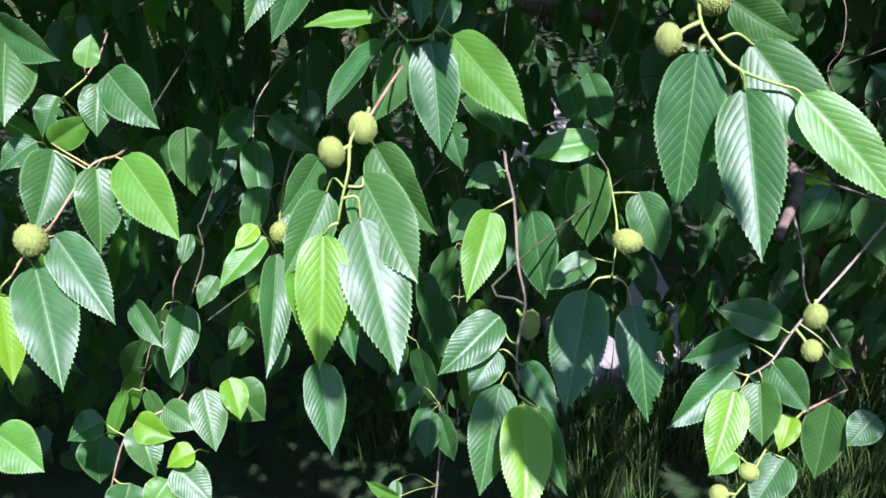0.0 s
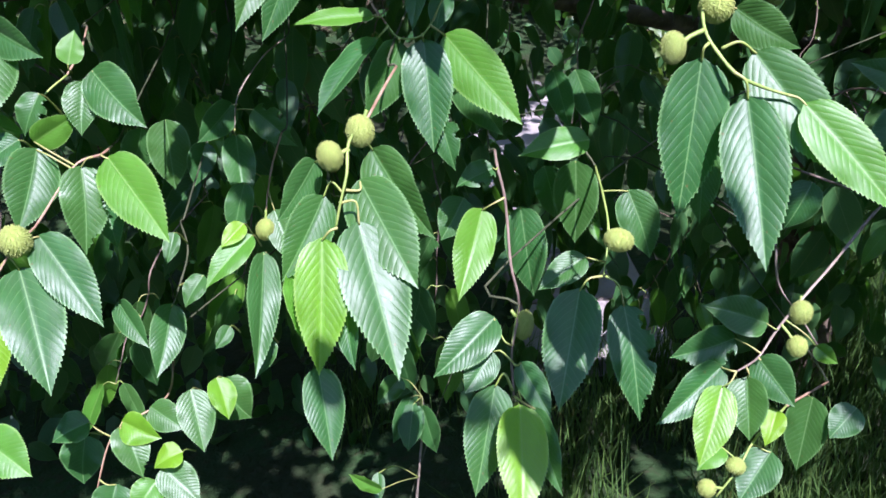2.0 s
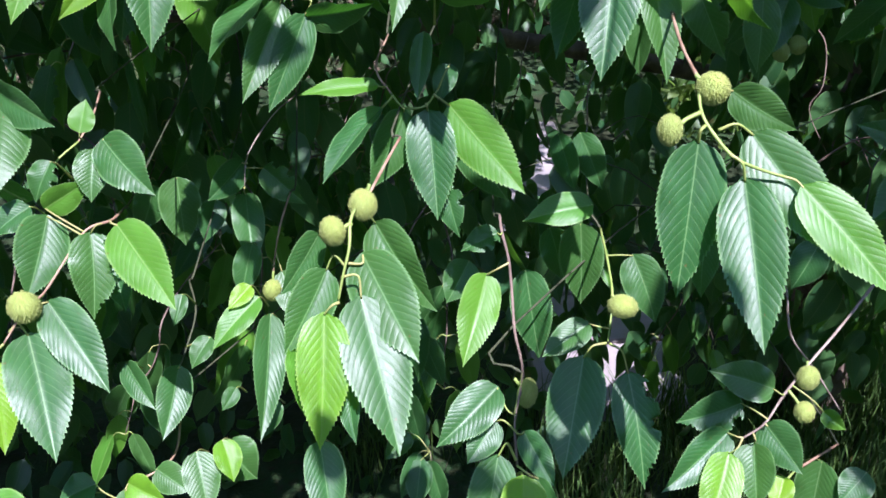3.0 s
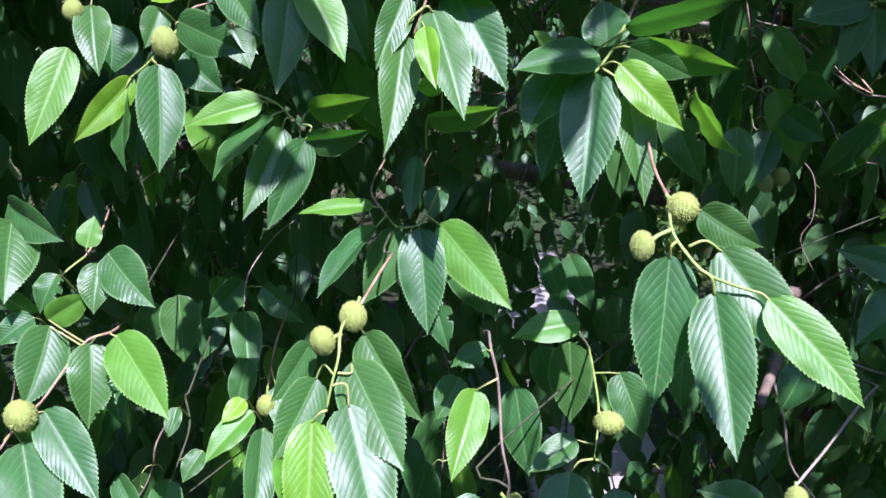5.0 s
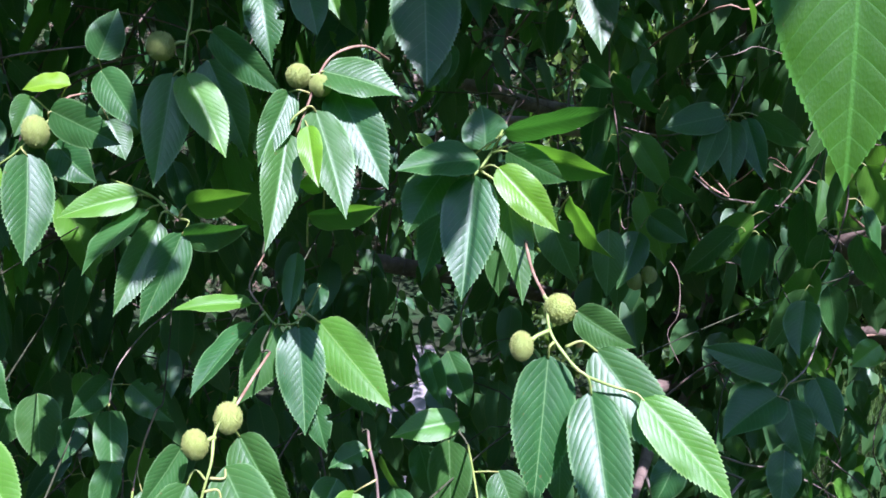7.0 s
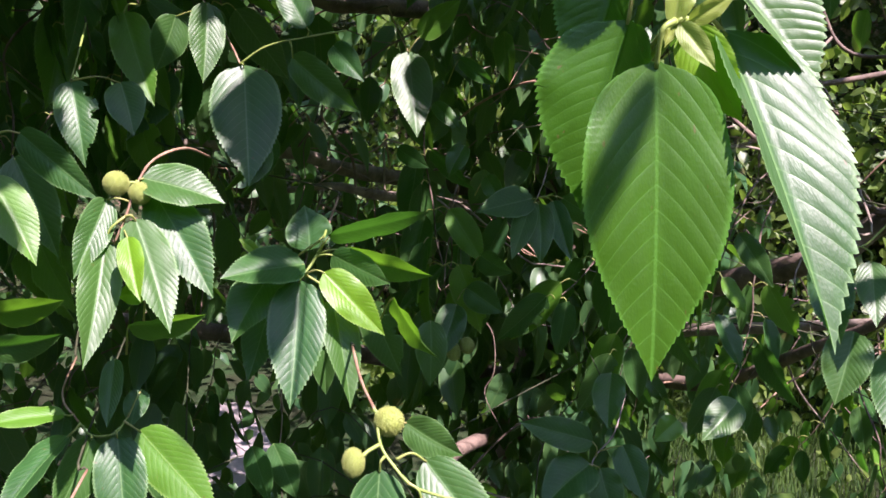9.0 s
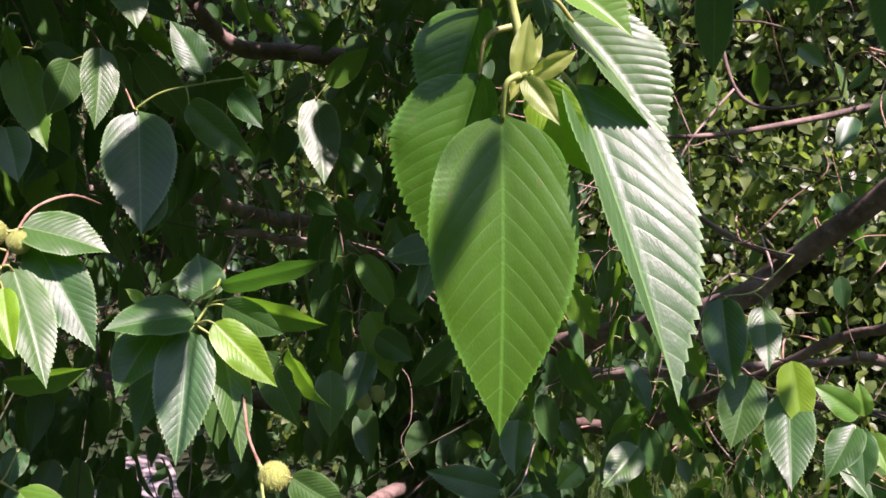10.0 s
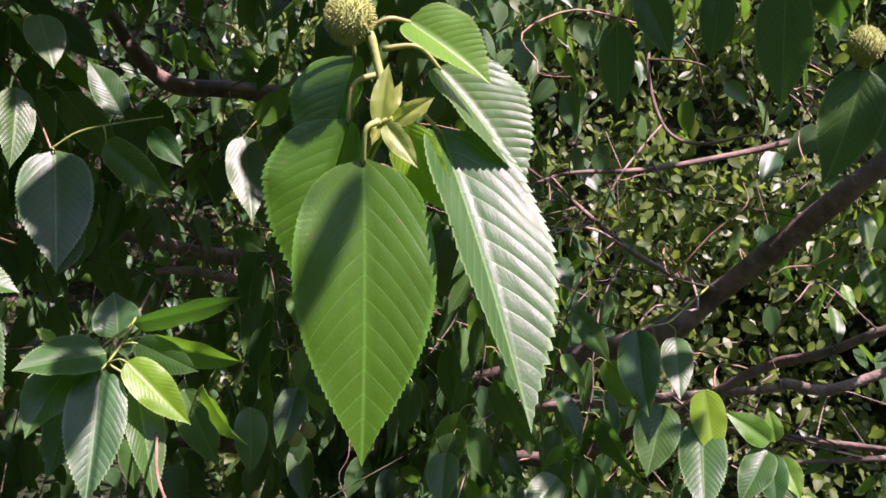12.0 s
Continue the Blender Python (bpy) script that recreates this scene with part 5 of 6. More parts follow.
t = twig("fruiting_twig", "thin pinkish twig with two small fruits hanging in shade", [(0.4210, 1.0503, 1.2257, 0.0006), (0.3873, 0.9668, 1.2061, 0.0005), (0.3678, 0.9212, 1.1773, 0.0005), (0.3641, 0.9195, 1.1683, 0.0004)], STEM_PINK)
leaf(t, (0.3691, 0.9289, 1.2130), (0.3391, 0.9032, 1.1567), 0.0346, 22, "o", 8, ((0.3761, 0.9407, 1.1896), (0.3723, 0.9302, 1.2052)))
leaf(t, (0.3814, 0.9318, 1.2310), (0.4160, 0.9044, 1.2053), 0.0348, 30, "o", 2, ((0.3793, 0.9404, 1.2286), (0.3787, 0.9369, 1.2331)))
leaf(t, (0.3997, 0.9380, 1.2671), (0.4299, 0.9162, 1.2458), 0.0313, 52, "o", 1, ((0.3976, 0.9465, 1.2645), (0.3969, 0.9430, 1.2690)))
fruit(t, (0.3617, 0.9151, 1.1612), 0.0085, 0.0110, 12, (0.3641, 0.9195, 1.1683))
fruit(t, (0.3781, 0.9149, 1.1674), 0.0085, 0.0098, 12, (0.3678, 0.9212, 1.1773))

t = twig("fruiting_twig", "thick green twig with one spiny fruit and very large pleated leaves", [(0.1381, 0.2565, 1.5222, 0.0014), (0.1199, 0.2068, 1.4888, 0.0014), (0.1156, 0.1918, 1.4721, 0.0014), (0.1188, 0.1875, 1.4683, 0.0013), (0.1216, 0.1852, 1.4575, 0.0013), (0.1228, 0.1840, 1.4503, 0.0012), (0.1231, 0.1844, 1.4439, 0.0012)], STEM_GREEN)
leaf(t, (0.1143, 0.1768, 1.4330), (0.1103, 0.1637, 1.3580), 0.0354, 22, "n", 6, ((0.1169, 0.1739, 1.4424), (0.1132, 0.1734, 1.4398)))
leaf(t, (0.1180, 0.1960, 1.4445), (0.1062, 0.1975, 1.3955), 0.0310, 58, "n", 5, ((0.1254, 0.1911, 1.4571), (0.1177, 0.1925, 1.4535)))
leaf(t, (0.1290, 0.2185, 1.4655), (0.1180, 0.2175, 1.4280), 0.0260, 60, "n", 5, ((0.1199, 0.2068, 1.4888), (0.1245, 0.2125, 1.4790)))
leaf(t, (0.1431, 0.1898, 1.4431), (0.1485, 0.1436, 1.3687), 0.0333, -8, "g", 5, ((0.1292, 0.1954, 1.4511), (0.1361, 0.1892, 1.4474)))
leaf(t, (0.1466, 0.1985, 1.4616), (0.1640, 0.1744, 1.4290), 0.0270, -6, "g", 5, ((0.1314, 0.2045, 1.4661), (0.1395, 0.1981, 1.4667)))
leaf(t, (0.1343, 0.1945, 1.4728), (0.1510, 0.1753, 1.4560), 0.0185, 4, "m", 5, ((0.1249, 0.1970, 1.4704), (0.1282, 0.1932, 1.4725)))
leaf(t, (0.1290, 0.1858, 1.4429), (0.1400, 0.1770, 1.4190), 0.0135, 48, "y", 1, ((0.1231, 0.1844, 1.4439), (0.1264, 0.1812, 1.4440)))
leaf(t, (0.1183, 0.1766, 1.4417), (0.1198, 0.1757, 1.4575), 0.0058, -27, "s", 3, ((0.1231, 0.1844, 1.4439), (0.1205, 0.1761, 1.4436)))
leaf(t, (0.1214, 0.1750, 1.4428), (0.1300, 0.1690, 1.4490), 0.0052, 22, "s", 3, ((0.1231, 0.1844, 1.4439), (0.1222, 0.1753, 1.4442)))
leaf(t, (0.1197, 0.1759, 1.4422), (0.1254, 0.1682, 1.4312), 0.0058, 38, "s", 3, ((0.1231, 0.1844, 1.4439), (0.1212, 0.1757, 1.4439)))
leaf(t, (0.1204, 0.1779, 1.4440), (0.1244, 0.1761, 1.4533), 0.0038, -7, "s", 1, ((0.1231, 0.1844, 1.4448), (0.1216, 0.1768, 1.4451)))
leaf(t, (0.1194, 0.1772, 1.4432), (0.1161, 0.1764, 1.4366), 0.0032, 18, "s", 1, ((0.1231, 0.1844, 1.4439), (0.1211, 0.1765, 1.4443)))
fruit(t, (0.1146, 0.1888, 1.4703), 0.0068, 0.0073, 2, (0.1162, 0.1939, 1.4745))

t = twig("leafy_twig", "pale low shoot with a few dim drooping leaves in the shade", [(-0.0237, 0.7500, 0.6455, 0.0014), (-0.0171, 0.7600, 0.6990, 0.0013), (-0.0125, 0.7700, 0.7360, 0.0011), (-0.0082, 0.7700, 0.7725, 0.0009), (-0.0100, 0.7600, 0.8041, 0.0007)], BARK_PALE)
leaf(t, (-0.0212, 0.7500, 0.8118), (-0.0404, 0.7250, 0.7740), 0.0220, -14, "o", 0, ((-0.0100, 0.7600, 0.8041), (-0.0160, 0.7560, 0.8090)))
leaf(t, (-0.0192, 0.7450, 0.8071), (-0.0265, 0.7180, 0.7690), 0.0270, 10, "o", 2, ((-0.0100, 0.7600, 0.8041), (-0.0150, 0.7500, 0.8070)))
leaf(t, (-0.0103, 0.7500, 0.8016), (0.0002, 0.7270, 0.7545), 0.0260, 24, "o", 8, ((-0.0095, 0.7620, 0.8000), (-0.0100, 0.7560, 0.8020)))
leaf(t, (-0.0310, 0.7700, 0.8230), (-0.0545, 0.7500, 0.8038), 0.0240, -6, "o", 7, ((-0.0100, 0.7600, 0.8041), (-0.0210, 0.7680, 0.8170)))
leaf(t, (-0.0537, 0.7000, 0.7382), (-0.0876, 0.7100, 0.7492), 0.0170, -20, "m", 1, ((-0.0171, 0.7600, 0.6990), (-0.0360, 0.7240, 0.7260)))
leaf(t, (-0.0582, 0.7300, 0.7343), (-0.0588, 0.7080, 0.7120), 0.0130, 5, "o", 0, ((-0.0171, 0.7600, 0.6990), (-0.0400, 0.7480, 0.7260)))


# ---------------------------------------------------------------- more twigs inside the crown
def spare_twig(seed, kinds):
    """A short leafy shoot at the origin that hangs down, to be copied into the crown."""
    rnd = random.Random(seed)
    thing = tagged(new("leafy_twig"), "thin brown twig with glossy dark green saw-edged leaves", "twig", "twigs inside the crown")
    line, p = [(0.01, 0.16, 0.16, 0.0012), (0.0, 0.06, 0.13, 0.0014)], Vector((0, 0, 0.10))
    d = Vector((rnd.uniform(-0.4, 0.4), -0.3, -1)).normalized()
    for i in range(6):
        line.append((*p, 0.0014 - 0.00012 * i))
        d = (d + Vector((rnd.uniform(-0.35, 0.35), rnd.uniform(-0.3, 0.2), rnd.uniform(-0.3, 0.1)))).normalized()
        p = p + d * 0.035
    part("stem", tube(line, 6, 4, 0.1, seed), thing, "", BARK)
    for i in range(3, 8):
        for side in ((-1, 1) if i % 2 else (rnd.choice((-1, 1)),)):
            a = Vector(line[i][:3])
            b = a + Vector((side * rnd.uniform(0.008, 0.02), rnd.uniform(-0.015, 0.005), rnd.uniform(-0.008, 0.006)))
            ln = rnd.uniform(0.065, 0.105)
            t = b + Vector((side * rnd.uniform(0.05, 0.7), rnd.uniform(-0.35, 0.25), -1)).normalized() * ln
            leaf(thing, b, t, ln * rnd.uniform(0.36, 0.46), rnd.uniform(-70, 70), rnd.choice(kinds), rnd.choice((0, 1, 2, 3, 4, 7, 8)),
                 (a, a * 0.4 + b * 0.6 + Vector((0, 0, 0.004))), 40)
    return thing


GAP_FROM, GAP_WAY = Vector((-0.00, 0.00, 1.35)), Vector((0.465, 2.12, -1.350)).normalized()


# scattered leaves are kept off the sun's way to the path and some twigs
SUNNY = [(-0.155, 0.745, 1.07, 0.04), (-0.225, 0.53, 1.12, 0.07), (-0.245, 0.565, 1.19, 0.05), (0.585, 0.453, 1.24, 0.05), (0.465, 2.12, -0.03, 0.11), (0.115, 0.507, 1.30, 0.06), (0.02, 0.523, 1.335, 0.06), (-0.177, 0.617, 1.289, 0.04),
         (-0.20, 0.526, 0.946, 0.05), (0.30, 0.90, 1.44, 0.03), (0.04, 0.54, 1.21, 0.03), (0.15, 0.375, 1.21, 0.05)]


def in_gap(p, wide=0.05):
    """Whether a place lies in the open gap through which the paved path shows."""
    d = Vector(p) - GAP_FROM
    if (d - GAP_WAY * d.dot(GAP_WAY)).length < wide * d.length:
        return True
    for x, y, z, r in SUNNY:
        d = Vector(p) - Vector((x, y, z + 0.035))
        if d.dot(to_sun) > 0.1 and (d - to_sun * d.dot(to_sun)).length < r + wide:
            return True
    return False


HANGING = [p for p in SUNLIT if p.y < 0.80]
SPARES = [spare_twig(40 + i, "ooooom") for i in range(5)]
rnd = random.Random(12)
count = 0
for i in range(270):
    az = radians(rnd.uniform(-32, 64))
    dist = rnd.uniform(0.82, 1.40)
    z = rnd.uniform(0.42, 1.85)
    if az > radians(39):
        dist = rnd.uniform(1.5, 1.95)
    dist = max(dist, 0.85 + 0.8 * (1.40 - z) + rnd.uniform(0, 0.3))
    place = Vector((dist * math.sin(az), dist * math.cos(az), z))
    if in_gap(place, 0.11) or in_gap(place - Vector((0, 0, 0.1)), 0.08):
        continue
    if az > radians(9) and z > 1.0 and rnd.random() < 0.72 or noise.noise(place * 2.6) < rnd.uniform(-0.12, 0.2) - (0.22 if az < 0.1 else 0.0):
        continue
    m = Matrix.Translation(place) @ Matrix.Scale(rnd.uniform(0.8, 1.12), 4) @ pose(0, 0, 0, rnd.uniform(-22, 22), rnd.uniform(-28, 28), -math.degrees(az) + rnd.uniform(-85, 85))
    if count < len(SPARES):
        SPARES[count].matrix_basis = m
    else:
        copy_thing(SPARES[i % len(SPARES)], m)
    count += 1

for x, y, z, turn in ((0.62, 0.92, 1.22, -30), (0.76, 0.92, 1.24, -60), (0.82, 0.95, 1.15, -45)):
    copy_thing(SPARES[int(100 * x) % 5], pose(x, y, z, 4, -6, turn))

for x, y, z, turn in ((-0.52, 1.02, 0.80, 20), (-0.34, 0.98, 0.76, -15), (-0.22, 1.06, 0.86, 35), (-0.05, 1.04, 0.80, -20), (-0.42, 1.12, 0.92, 60), (0.02, 1.16, 0.72, 10)):
    copy_thing(SPARES[int(100 * -x + 50) % 5], pose(x, y, z, -4, 8, turn))

# ---------------------------------------------------------------- thin bare twigs among the leaves
def bare_twig(seed):
    r = random.Random(seed)
    start = r.choice(BOUGHS)
    line, p = [], start.copy()
    d = Vector((r.uniform(-1, 1), r.uniform(-0.9, 0.1), r.uniform(-0.7, 0.5))).normalized()
    n = r.randrange(5, 9)
    for i in range(n):
        line.append((*p, 0.0024 * (1 - 0.7 * i / n)))
        d = (d + Vector((r.uniform(-0.5, 0.5), r.uniform(-0.4, 0.4), r.uniform(-0.55, 0.25)))).normalized()
        p = p + d * r.uniform(0.05, 0.10)
        if p.y < 1.0:
            break
    if len(line) < 3:
        return
    thing = tagged(new("bare_twig"), "thin bare brown twig inside the crown", "twig", "bare twigs")
    thing.location = start
    part("stem", tube(line, 6, 4, 0.15, seed), thing, "", r.choice((BARK_PALE, STEM_PINK, BARK)) if start.x > 0.1 else BARK)


for i in range(44):
    bare_twig(300 + i)


def brush_twig(seed):
    """A thin crooked twig that reaches across the open inside of the crown."""
    r = random.Random(seed)
    az, dist = radians(r.uniform(6, 56)), r.uniform(1.2, 1.95)
    p = Vector((dist * math.sin(az), dist * math.cos(az), r.uniform(1.05, 1.95)))
    start, line = p.copy(), []
    d = Vector((r.choice((-1, 1)), r.uniform(-0.5, 0.5), r.uniform(-0.8, 0.5))).normalized()
    n = r.randrange(4, 8)
    thick = r.uniform(0.0008, 0.0017)
    for i in range(n):
        line.append((*p, thick * (1 - 0.7 * i / n)))
        d = (d + Vector((r.uniform(-0.8, 0.8), r.uniform(-0.6, 0.6), r.uniform(-0.8, 0.6)))).normalized()
        p = p + d * r.uniform(0.03, 0.08)
    near = min(BOUGHS, key=lambda q: (q - start).length)
    if (near - start).length > (0.24 if az > 0.5 else 0.5):
        return
    line = [(*near, thick * 1.3), (*((near + start) / 2 + Vector((0, 0.03, 0.04))), thick * 1.15)] + line
    thing = tagged(new("bare_twig"), "thin crooked pinkish brown twig inside the crown", "twig", "bare twigs")
    thing.location = near
    part("stem", tube(line, 6, 4, 0.2, seed), thing, "", r.choice((STEM_PINK, BARK_PALE, BARK, BARK)))


for i in range(130):
    brush_twig(700 + i)


# ---------------------------------------------------------------- leaves that nobody could count
def scatter(name, label, count, seed, place, size, material, wild=0.5, rows=6, cols=2, clump=0.0, slim=0.5):
    r = random.Random(seed)
    shapes = [leaf_grid(rows, cols, r.uniform(0.05, 0.4), r.uniform(0.05, 0.4), r.uniform(-0.3, 0.3), 0.05, 0, k) for k in range(6)]
    shapes = [(np.array(v), f, t) for v, f, t in shapes]
    parts = []
    for i in range(count):
        b = place(r)
        if in_gap(b, 0.035) or (clump and noise.noise((b[0] * clump, b[1] * clump, b[2] * clump * 0.7)) < r.uniform(-0.06, 0.16)):
            continue
        ln = size * r.uniform(0.65, 1.25)
        y = Vector((r.uniform(-wild, wild), r.uniform(-wild, wild), -1 + r.uniform(0, wild * 0.9))).normalized()
        ref = Vector((r.uniform(-1.1, 1.1), -1 + r.uniform(-0.3, 0.9), r.uniform(-0.1, 0.9)))
        z = (ref - y * ref.dot(y)).normalized()
        x = y.cross(z)
        v, f, t = shapes[i % 6]
        m = np.array([x * ln * slim, y * ln, z * ln * slim])
        parts.append(((v @ m + np.array(b)).tolist(), f, t))
    ob = new(name, grid_mesh(name, parts, material))
    return tagged(ob, label, "leaves", "", "stuff")


def ring_place(near, far, low, high, a0=-50, a1=80, thin=0.0):
    def place(r):
        az, d = radians(r.uniform(a0, a1)), math.sqrt(r.uniform(near * near, far * far))
        z = r.uniform(low, high)
        if az > radians(7) and z > 0.9 and r.random() < thin:   # the crown is open to the east
            az -= radians(r.uniform(16, 50))
        d = max(d, 0.82 + 0.8 * (1.40 - z) + r.uniform(0, 0.3)) if d < 2.0 and z < 1.4 else d
        return (d * math.sin(az), d * math.cos(az), z)
    return place


scatter("inner_leaves", "dense dark green leaves in the shade of the crown", 8200, 21, ring_place(1.05, 2.0, 0.35, 2.5, -50, 30, 0.7), 0.088, LEAF_FAR, 0.5, 10, 4, 4.5, 0.46)
scatter("inner_leaves", "sparse dark green leaves in the shade of the crown", 1300, 26, ring_place(1.5, 2.1, 0.35, 2.3, 28, 80), 0.07, LEAF_FAR, 0.6, 8, 4, 4.0)
scatter("low_leaves", "low dark green leaves over the ground", 420, 30, lambda r: (r.uniform(-1.3, 0.40), r.uniform(1.66, 1.95), r.uniform(0.03, 0.6)), 0.080, LEAF_FAR, 0.6, 8, 4)
scatter("inner_leaves", "dark green leaves round the foot of the trunk", 700, 36, lambda r: (r.uniform(0.3, 1.4), r.uniform(1.5, 1.85), r.uniform(0.25, 1.3)), 0.085, LEAF_FAR, 0.5, 8, 4)
scatter("inner_leaves", "dark green leaves in front of the trunk", 650, 37, lambda r: (r.uniform(0.68, 1.2), r.uniform(1.5, 1.85), r.uniform(0.7, 2.0)), 0.08, LEAF_FAR, 0.6, 8, 4)
scatter("inner_leaves", "dark green leaves beside the trunk", 800, 44, ring_place(1.45, 2.0, 0.7, 1.75, 19, 33), 0.078, LEAF_FAR, 0.5, 8, 4)
scatter("back_leaves", "dense green leaves at the back of the crown", 15000, 22, ring_place(1.9, 3.4, 0.2, 3.6, -50, 34, 0.45), 0.07, LEAF_FAR, 0.7, 6, 2, 3.0)
scatter("back_leaves", "open leaves at the back of the crown, sunlight in their colour", 7000, 27, ring_place(2.0, 3.8, 0.2, 2.8, 24, 85), 0.058, LEAF_LIT, 0.9, 5, 2, 3.5)
scatter("hedge_leaves", "tall hedge of green leaves far behind the tree", 16000, 33, ring_place(4.0, 5.6, 0.0, 4.6, -62, 20), 0.085, LEAF_FAR, 0.9, 3, 2, 2.2)
scatter("hedge_leaves", "tall hedge of yellow-green leaves behind the tree, sunlight in their colour", 84000, 23, ring_place(4.0, 5.6, 0.0, 4.2, 15, 86), 0.062, LEAF_LIT, 1.0, 4, 2, 2.6, 0.6)
# added out of sight to keep low skylight off the inner crown
scatter("hedge_leaves", "unseen hedge of green leaves, added behind the eye to block low sky", 42000, 38, ring_place(5.2, 6.0, 0.0, 4.6, 86, 298), 0.11, LEAF_LIT, 0.9, 3, 2)


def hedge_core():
    """The dense twiggy inside of the hedge, an uneven wall with shade in its colour."""
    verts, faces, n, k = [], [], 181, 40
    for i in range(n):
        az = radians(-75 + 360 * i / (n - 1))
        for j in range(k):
            # the part behind the eye is unseen, added to block low sky
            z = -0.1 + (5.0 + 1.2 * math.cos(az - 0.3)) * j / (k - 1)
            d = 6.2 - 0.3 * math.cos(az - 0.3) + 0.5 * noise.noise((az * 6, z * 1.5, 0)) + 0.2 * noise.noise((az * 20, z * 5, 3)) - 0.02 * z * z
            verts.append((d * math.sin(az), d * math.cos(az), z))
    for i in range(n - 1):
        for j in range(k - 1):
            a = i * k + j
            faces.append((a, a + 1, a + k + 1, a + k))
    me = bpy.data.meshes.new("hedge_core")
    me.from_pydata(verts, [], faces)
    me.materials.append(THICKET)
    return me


tagged(new("hedge_core", hedge_core()), "dark green backing of the tall hedge all round, shade in its colour", "hedge", "", "structure")
# leaves added overhead, mostly out of sight, to block sun from the inner crown
scatter("crown_leaves", "dense leaves of the upper crown, added as a roof against the sun", 3500, 24, ring_place(1.2, 3.0, 2.0, 3.0), 0.085, LEAF_FAR, 0.8)
scatter("overhanging_leaves", "dense glossy leaves added overhead to shade the inner crown", 4300, 25, ring_place(0.60, 1.5, 1.72, 2.35, -75, 34), 0.080, LEAF_FAR, 0.9)
scatter("overhanging_leaves", "open glossy leaves added overhead for thinner shade", 700, 35, ring_place(0.59, 1.4, 1.72, 2.35, 34, 85), 0.080, LEAF_FAR, 0.9)
scatter("overhanging_leaves", "thin unseen glossy leaves added overhead to shade the right side", 360, 28, ring_place(0.24, 0.60, 1.76, 2.15, 42, 85), 0.080, LEAF_FAR, 0.9)
scatter("overhanging_leaves", "scattered unseen glossy leaves added overhead for dappled shade", 75, 34, ring_place(0.22, 0.60, 1.74, 2.10, -60, 42), 0.085, LEAF_FAR, 0.9)


def over_the_ground(r):
    """A place overhead for an added leaf that shades the ground under the crown and leaves the hanging twigs in the
    sun.
    """
    while True:
        spot = Vector((r.uniform(-1.0, 0.22), r.uniform(1.36, 1.95), r.uniform(0, 0.3)))
        p = spot + to_sun * (r.uniform(1.74, 2.15) - spot.z) / to_sun.z
        if all((q - p - to_sun * (q - p).dot(to_sun)).length > 0.05 for q in HANGING):
            return tuple(p)


# unseen leaves, added only to darken the ground below
scatter("overhanging_leaves", "close unseen glossy leaves overhead, added to shade the ground", 950, 43, over_the_ground, 0.085, LEAF_FAR, 0.9)


def shading_leaves():
    """Unseen leaves added above and behind the eye to throw shade on the twigs below."""
    r = random.Random(41)
    parts = []
    for x, y, z, size in ((-0.082, 0.569, 1.346, 0.085), (-0.046, 0.609, 1.358, 0.08), (0.045, 0.535, 1.228, 0.035),
                          (0.088, 0.180, 1.432, 0.036), (0.10, 0.636, 1.425, 0.085), (0.083, 0.500, 1.305, 0.055),
                          (0.104, 0.530, 1.350, 0.075), (0.314, 0.882, 1.447, 0.080), (-0.062, 0.386, 1.094, 0.030), (0.360, 0.76, 1.33, 0.09), (0.42, 0.76, 1.33, 0.09),
                          (0.37, 0.67, 1.13, 0.09), (0.42, 0.66, 1.10, 0.09), (0.39, 0.66, 1.17, 0.08), (0.497, 0.466, 1.310, 0.036), (0.094, 0.624, 1.412, 0.066), (0.120, 0.218, 1.452, 0.03)):
        v, f, t = leaf_grid(24, 6, 0.15, 0.1, 0.1, 0.05, 0, r.randrange(9))
        up = (to_sun + Vector((r.uniform(-0.3, 0.3), r.uniform(-0.3, 0.3), r.uniform(-0.2, 0.2)))).normalized()
        along = Vector((r.uniform(-0.8, 0.8), 0.5, -1))
        along = (along - up * along.dot(up)).normalized()
        m = np.array([along.cross(up) * size * 0.55, along * size, up * size * 0.55])
        base = Vector((x, y, z)) + to_sun * 0.62 - along * size * 0.5
        parts.append(((np.array(v) @ m + np.array(base)).tolist(), f, t))
    # one narrow leaf added to throw a slanting streak of shade on the big leaf
    v, f, t = leaf_grid(24, 6, 0.15, 0.1, 0.1, 0.05, 0, 4)
    along = Vector((-0.5, -0.2, -0.85))
    along = (along - to_sun * along.dot(to_sun)).normalized()
    m = np.array([along.cross(to_sun) * 0.0085, along * 0.038, to_sun * 0.01])
    base = Vector((0.1145, 0.176, 1.431)) + to_sun * 0.40
    parts.append(((np.array(v) @ m + np.array(base)).tolist(), f, t))
    return grid_mesh("overhanging_leaves", parts, LEAF_FAR)


tagged(new("overhanging_leaves", shading_leaves()), "a few single unseen leaves added overhead to throw shade on chosen twigs", "leaves", "", "stuff")


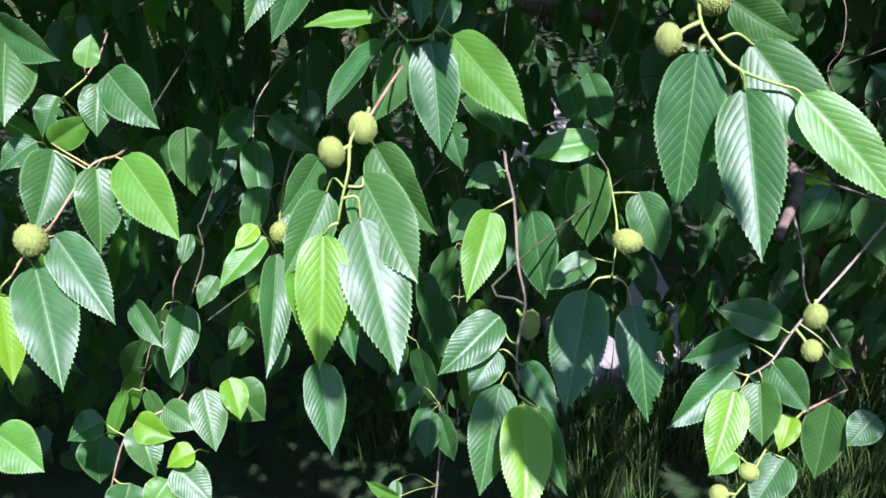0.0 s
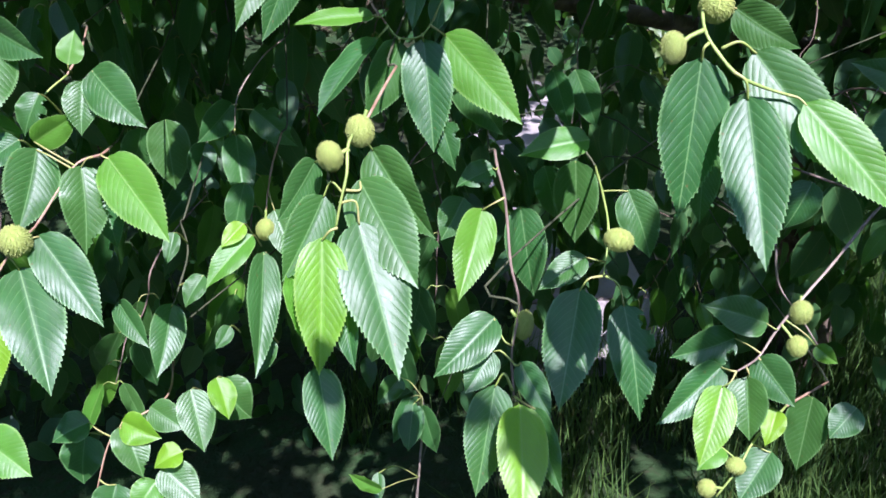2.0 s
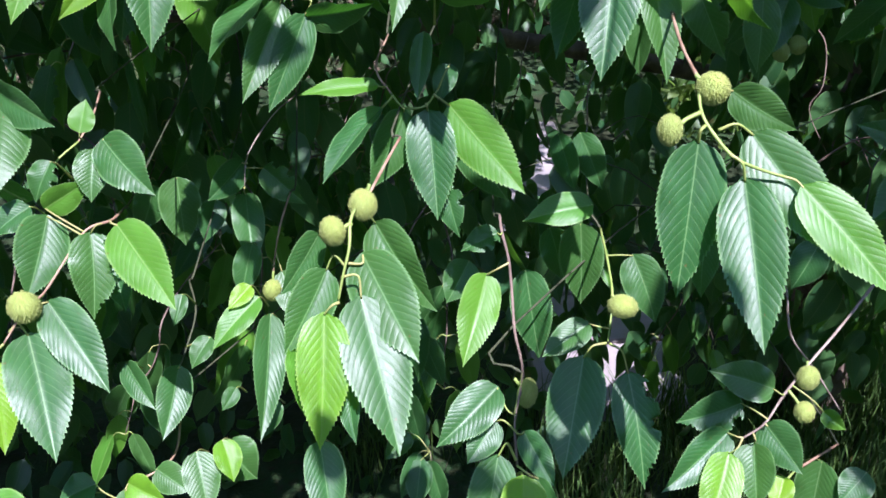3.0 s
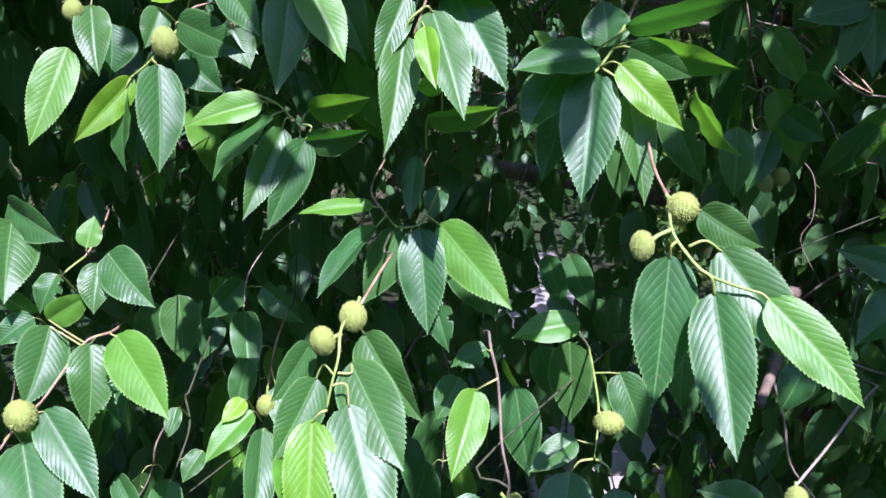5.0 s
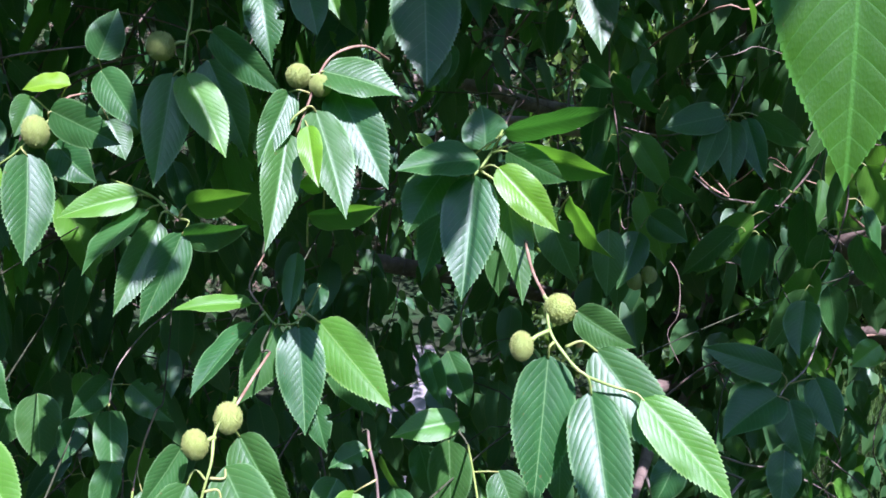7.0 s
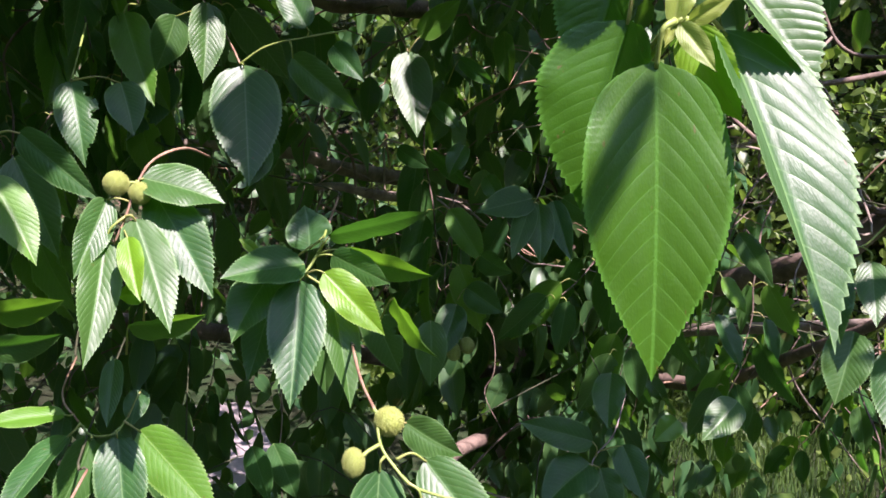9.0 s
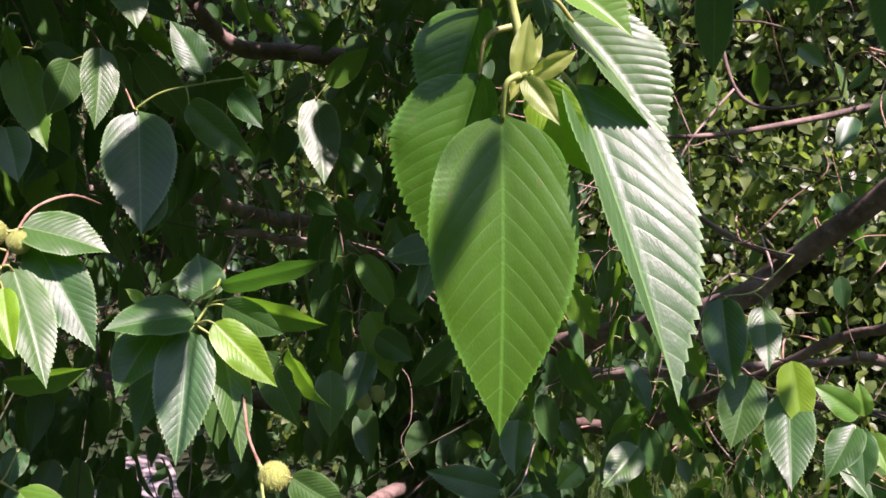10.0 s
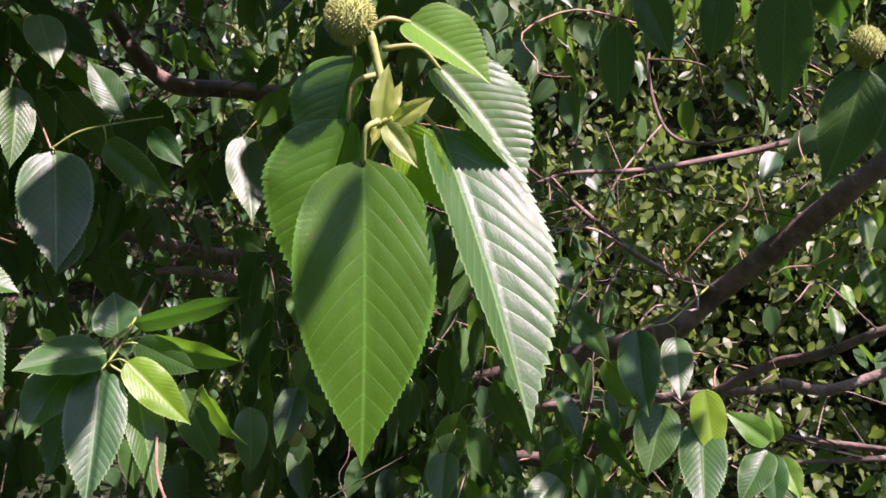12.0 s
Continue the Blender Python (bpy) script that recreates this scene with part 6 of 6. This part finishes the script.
# ---------------------------------------------------------------- ground
def ground_mesh():
    n, verts, faces = 72, [], []
    edge = [-400, -60, -16] + [-8 + 16 * i / (n - 1) for i in range(n)] + [16, 60, 400]
    k = len(edge)
    for y in edge:
        for x in edge:
            z = 0.03 * noise.noise((x * 0.9, y * 0.9, 0)) + 0.012 * noise.noise((x * 4, y * 4, 1)) if max(abs(x), abs(y)) < 9 else 0.0
            verts.append((x, y, z - 0.02))
    for i in range(k - 1):
        for j in range(k - 1):
            a = i * k + j
            faces.append((a, a + 1, a + k + 1, a + k))
    me = bpy.data.meshes.new("ground")
    me.from_pydata(verts, [], faces)
    me.polygons.foreach_set("use_smooth", np.full(len(me.polygons), True))
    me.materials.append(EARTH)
    return me


tagged(new("ground", ground_mesh()), "bare earth with leaf litter, darkened for the shade under the tree", "ground", "", "structure")


def grass_mesh():
    r = random.Random(31)
    parts = []
    for i in range(26000):
        x = r.uniform(-1.0, 3.2)
        y = r.uniform(1.0, 1.95 + 1.0 * max(0.0, x - 0.8))
        if noise.noise((x * 3.0, y * 3.0, 5)) < 0.45 - 1.7 * max(min(x, 0.6), -0.1) + r.uniform(-0.2, 0.2):
            continue
        h, a = r.uniform(0.05, 0.20), r.uniform(0, 6.28)
        lean = Vector((math.cos(a), math.sin(a), 0)) * r.uniform(0.1, 0.8) * h
        side = Vector((-math.sin(a), math.cos(a), 0)) * r.uniform(0.0012, 0.0026)
        p = Vector((x, y, -0.01))
        q, t = p + lean * 0.35 + Vector((0, 0, h * 0.6)), p + lean + Vector((0, 0, h))
        parts.append(([tuple(p - side), tuple(p + side), tuple(q + side * 0.8), tuple(q - side * 0.8), tuple(t)],
                      [(0, 1, 2, 3), (3, 2, 4)], [(0.4, 0), (0.6, 0), (0.6, 0.6), (0.4, 0.6), (0.5, 1)]))
    return grid_mesh("grass", parts, GRASS)


tagged(new("grass", grass_mesh()), "uncut thin green grass under the tree", "grass", "", "stuff")

# a paved path that shows through the leaves
path = tagged(new("pavement"), "paved path of pinkish grey stone slabs", "pavement", "", "structure")
path.location = (0, 2.0, 0)


def slab_mesh(w, d, h):
    bm = bmesh.new()
    bmesh.ops.create_cube(bm, size=1)
    for v in bm.verts:
        v.co = (v.co.x * w, v.co.y * d, v.co.z * h)
    bmesh.ops.bevel(bm, geom=bm.edges[:], offset=0.006, segments=1, affect="EDGES")
    me = bpy.data.meshes.new("slab")
    bm.to_mesh(me)
    bm.free()
    me.materials.append(PAVING)
    return me


SLAB = slab_mesh(0.39, 0.29, 0.06)
rnd = random.Random(3)
for j in range(8):
    ob = part("slab", SLAB, path)
    ob.matrix_basis = pose(0.47, 2.06 + j * 0.3, 0.012 + rnd.uniform(-0.003, 0.003), rnd.uniform(-0.6, 0.6), rnd.uniform(-0.6, 0.6), rnd.uniform(-0.8, 0.8))
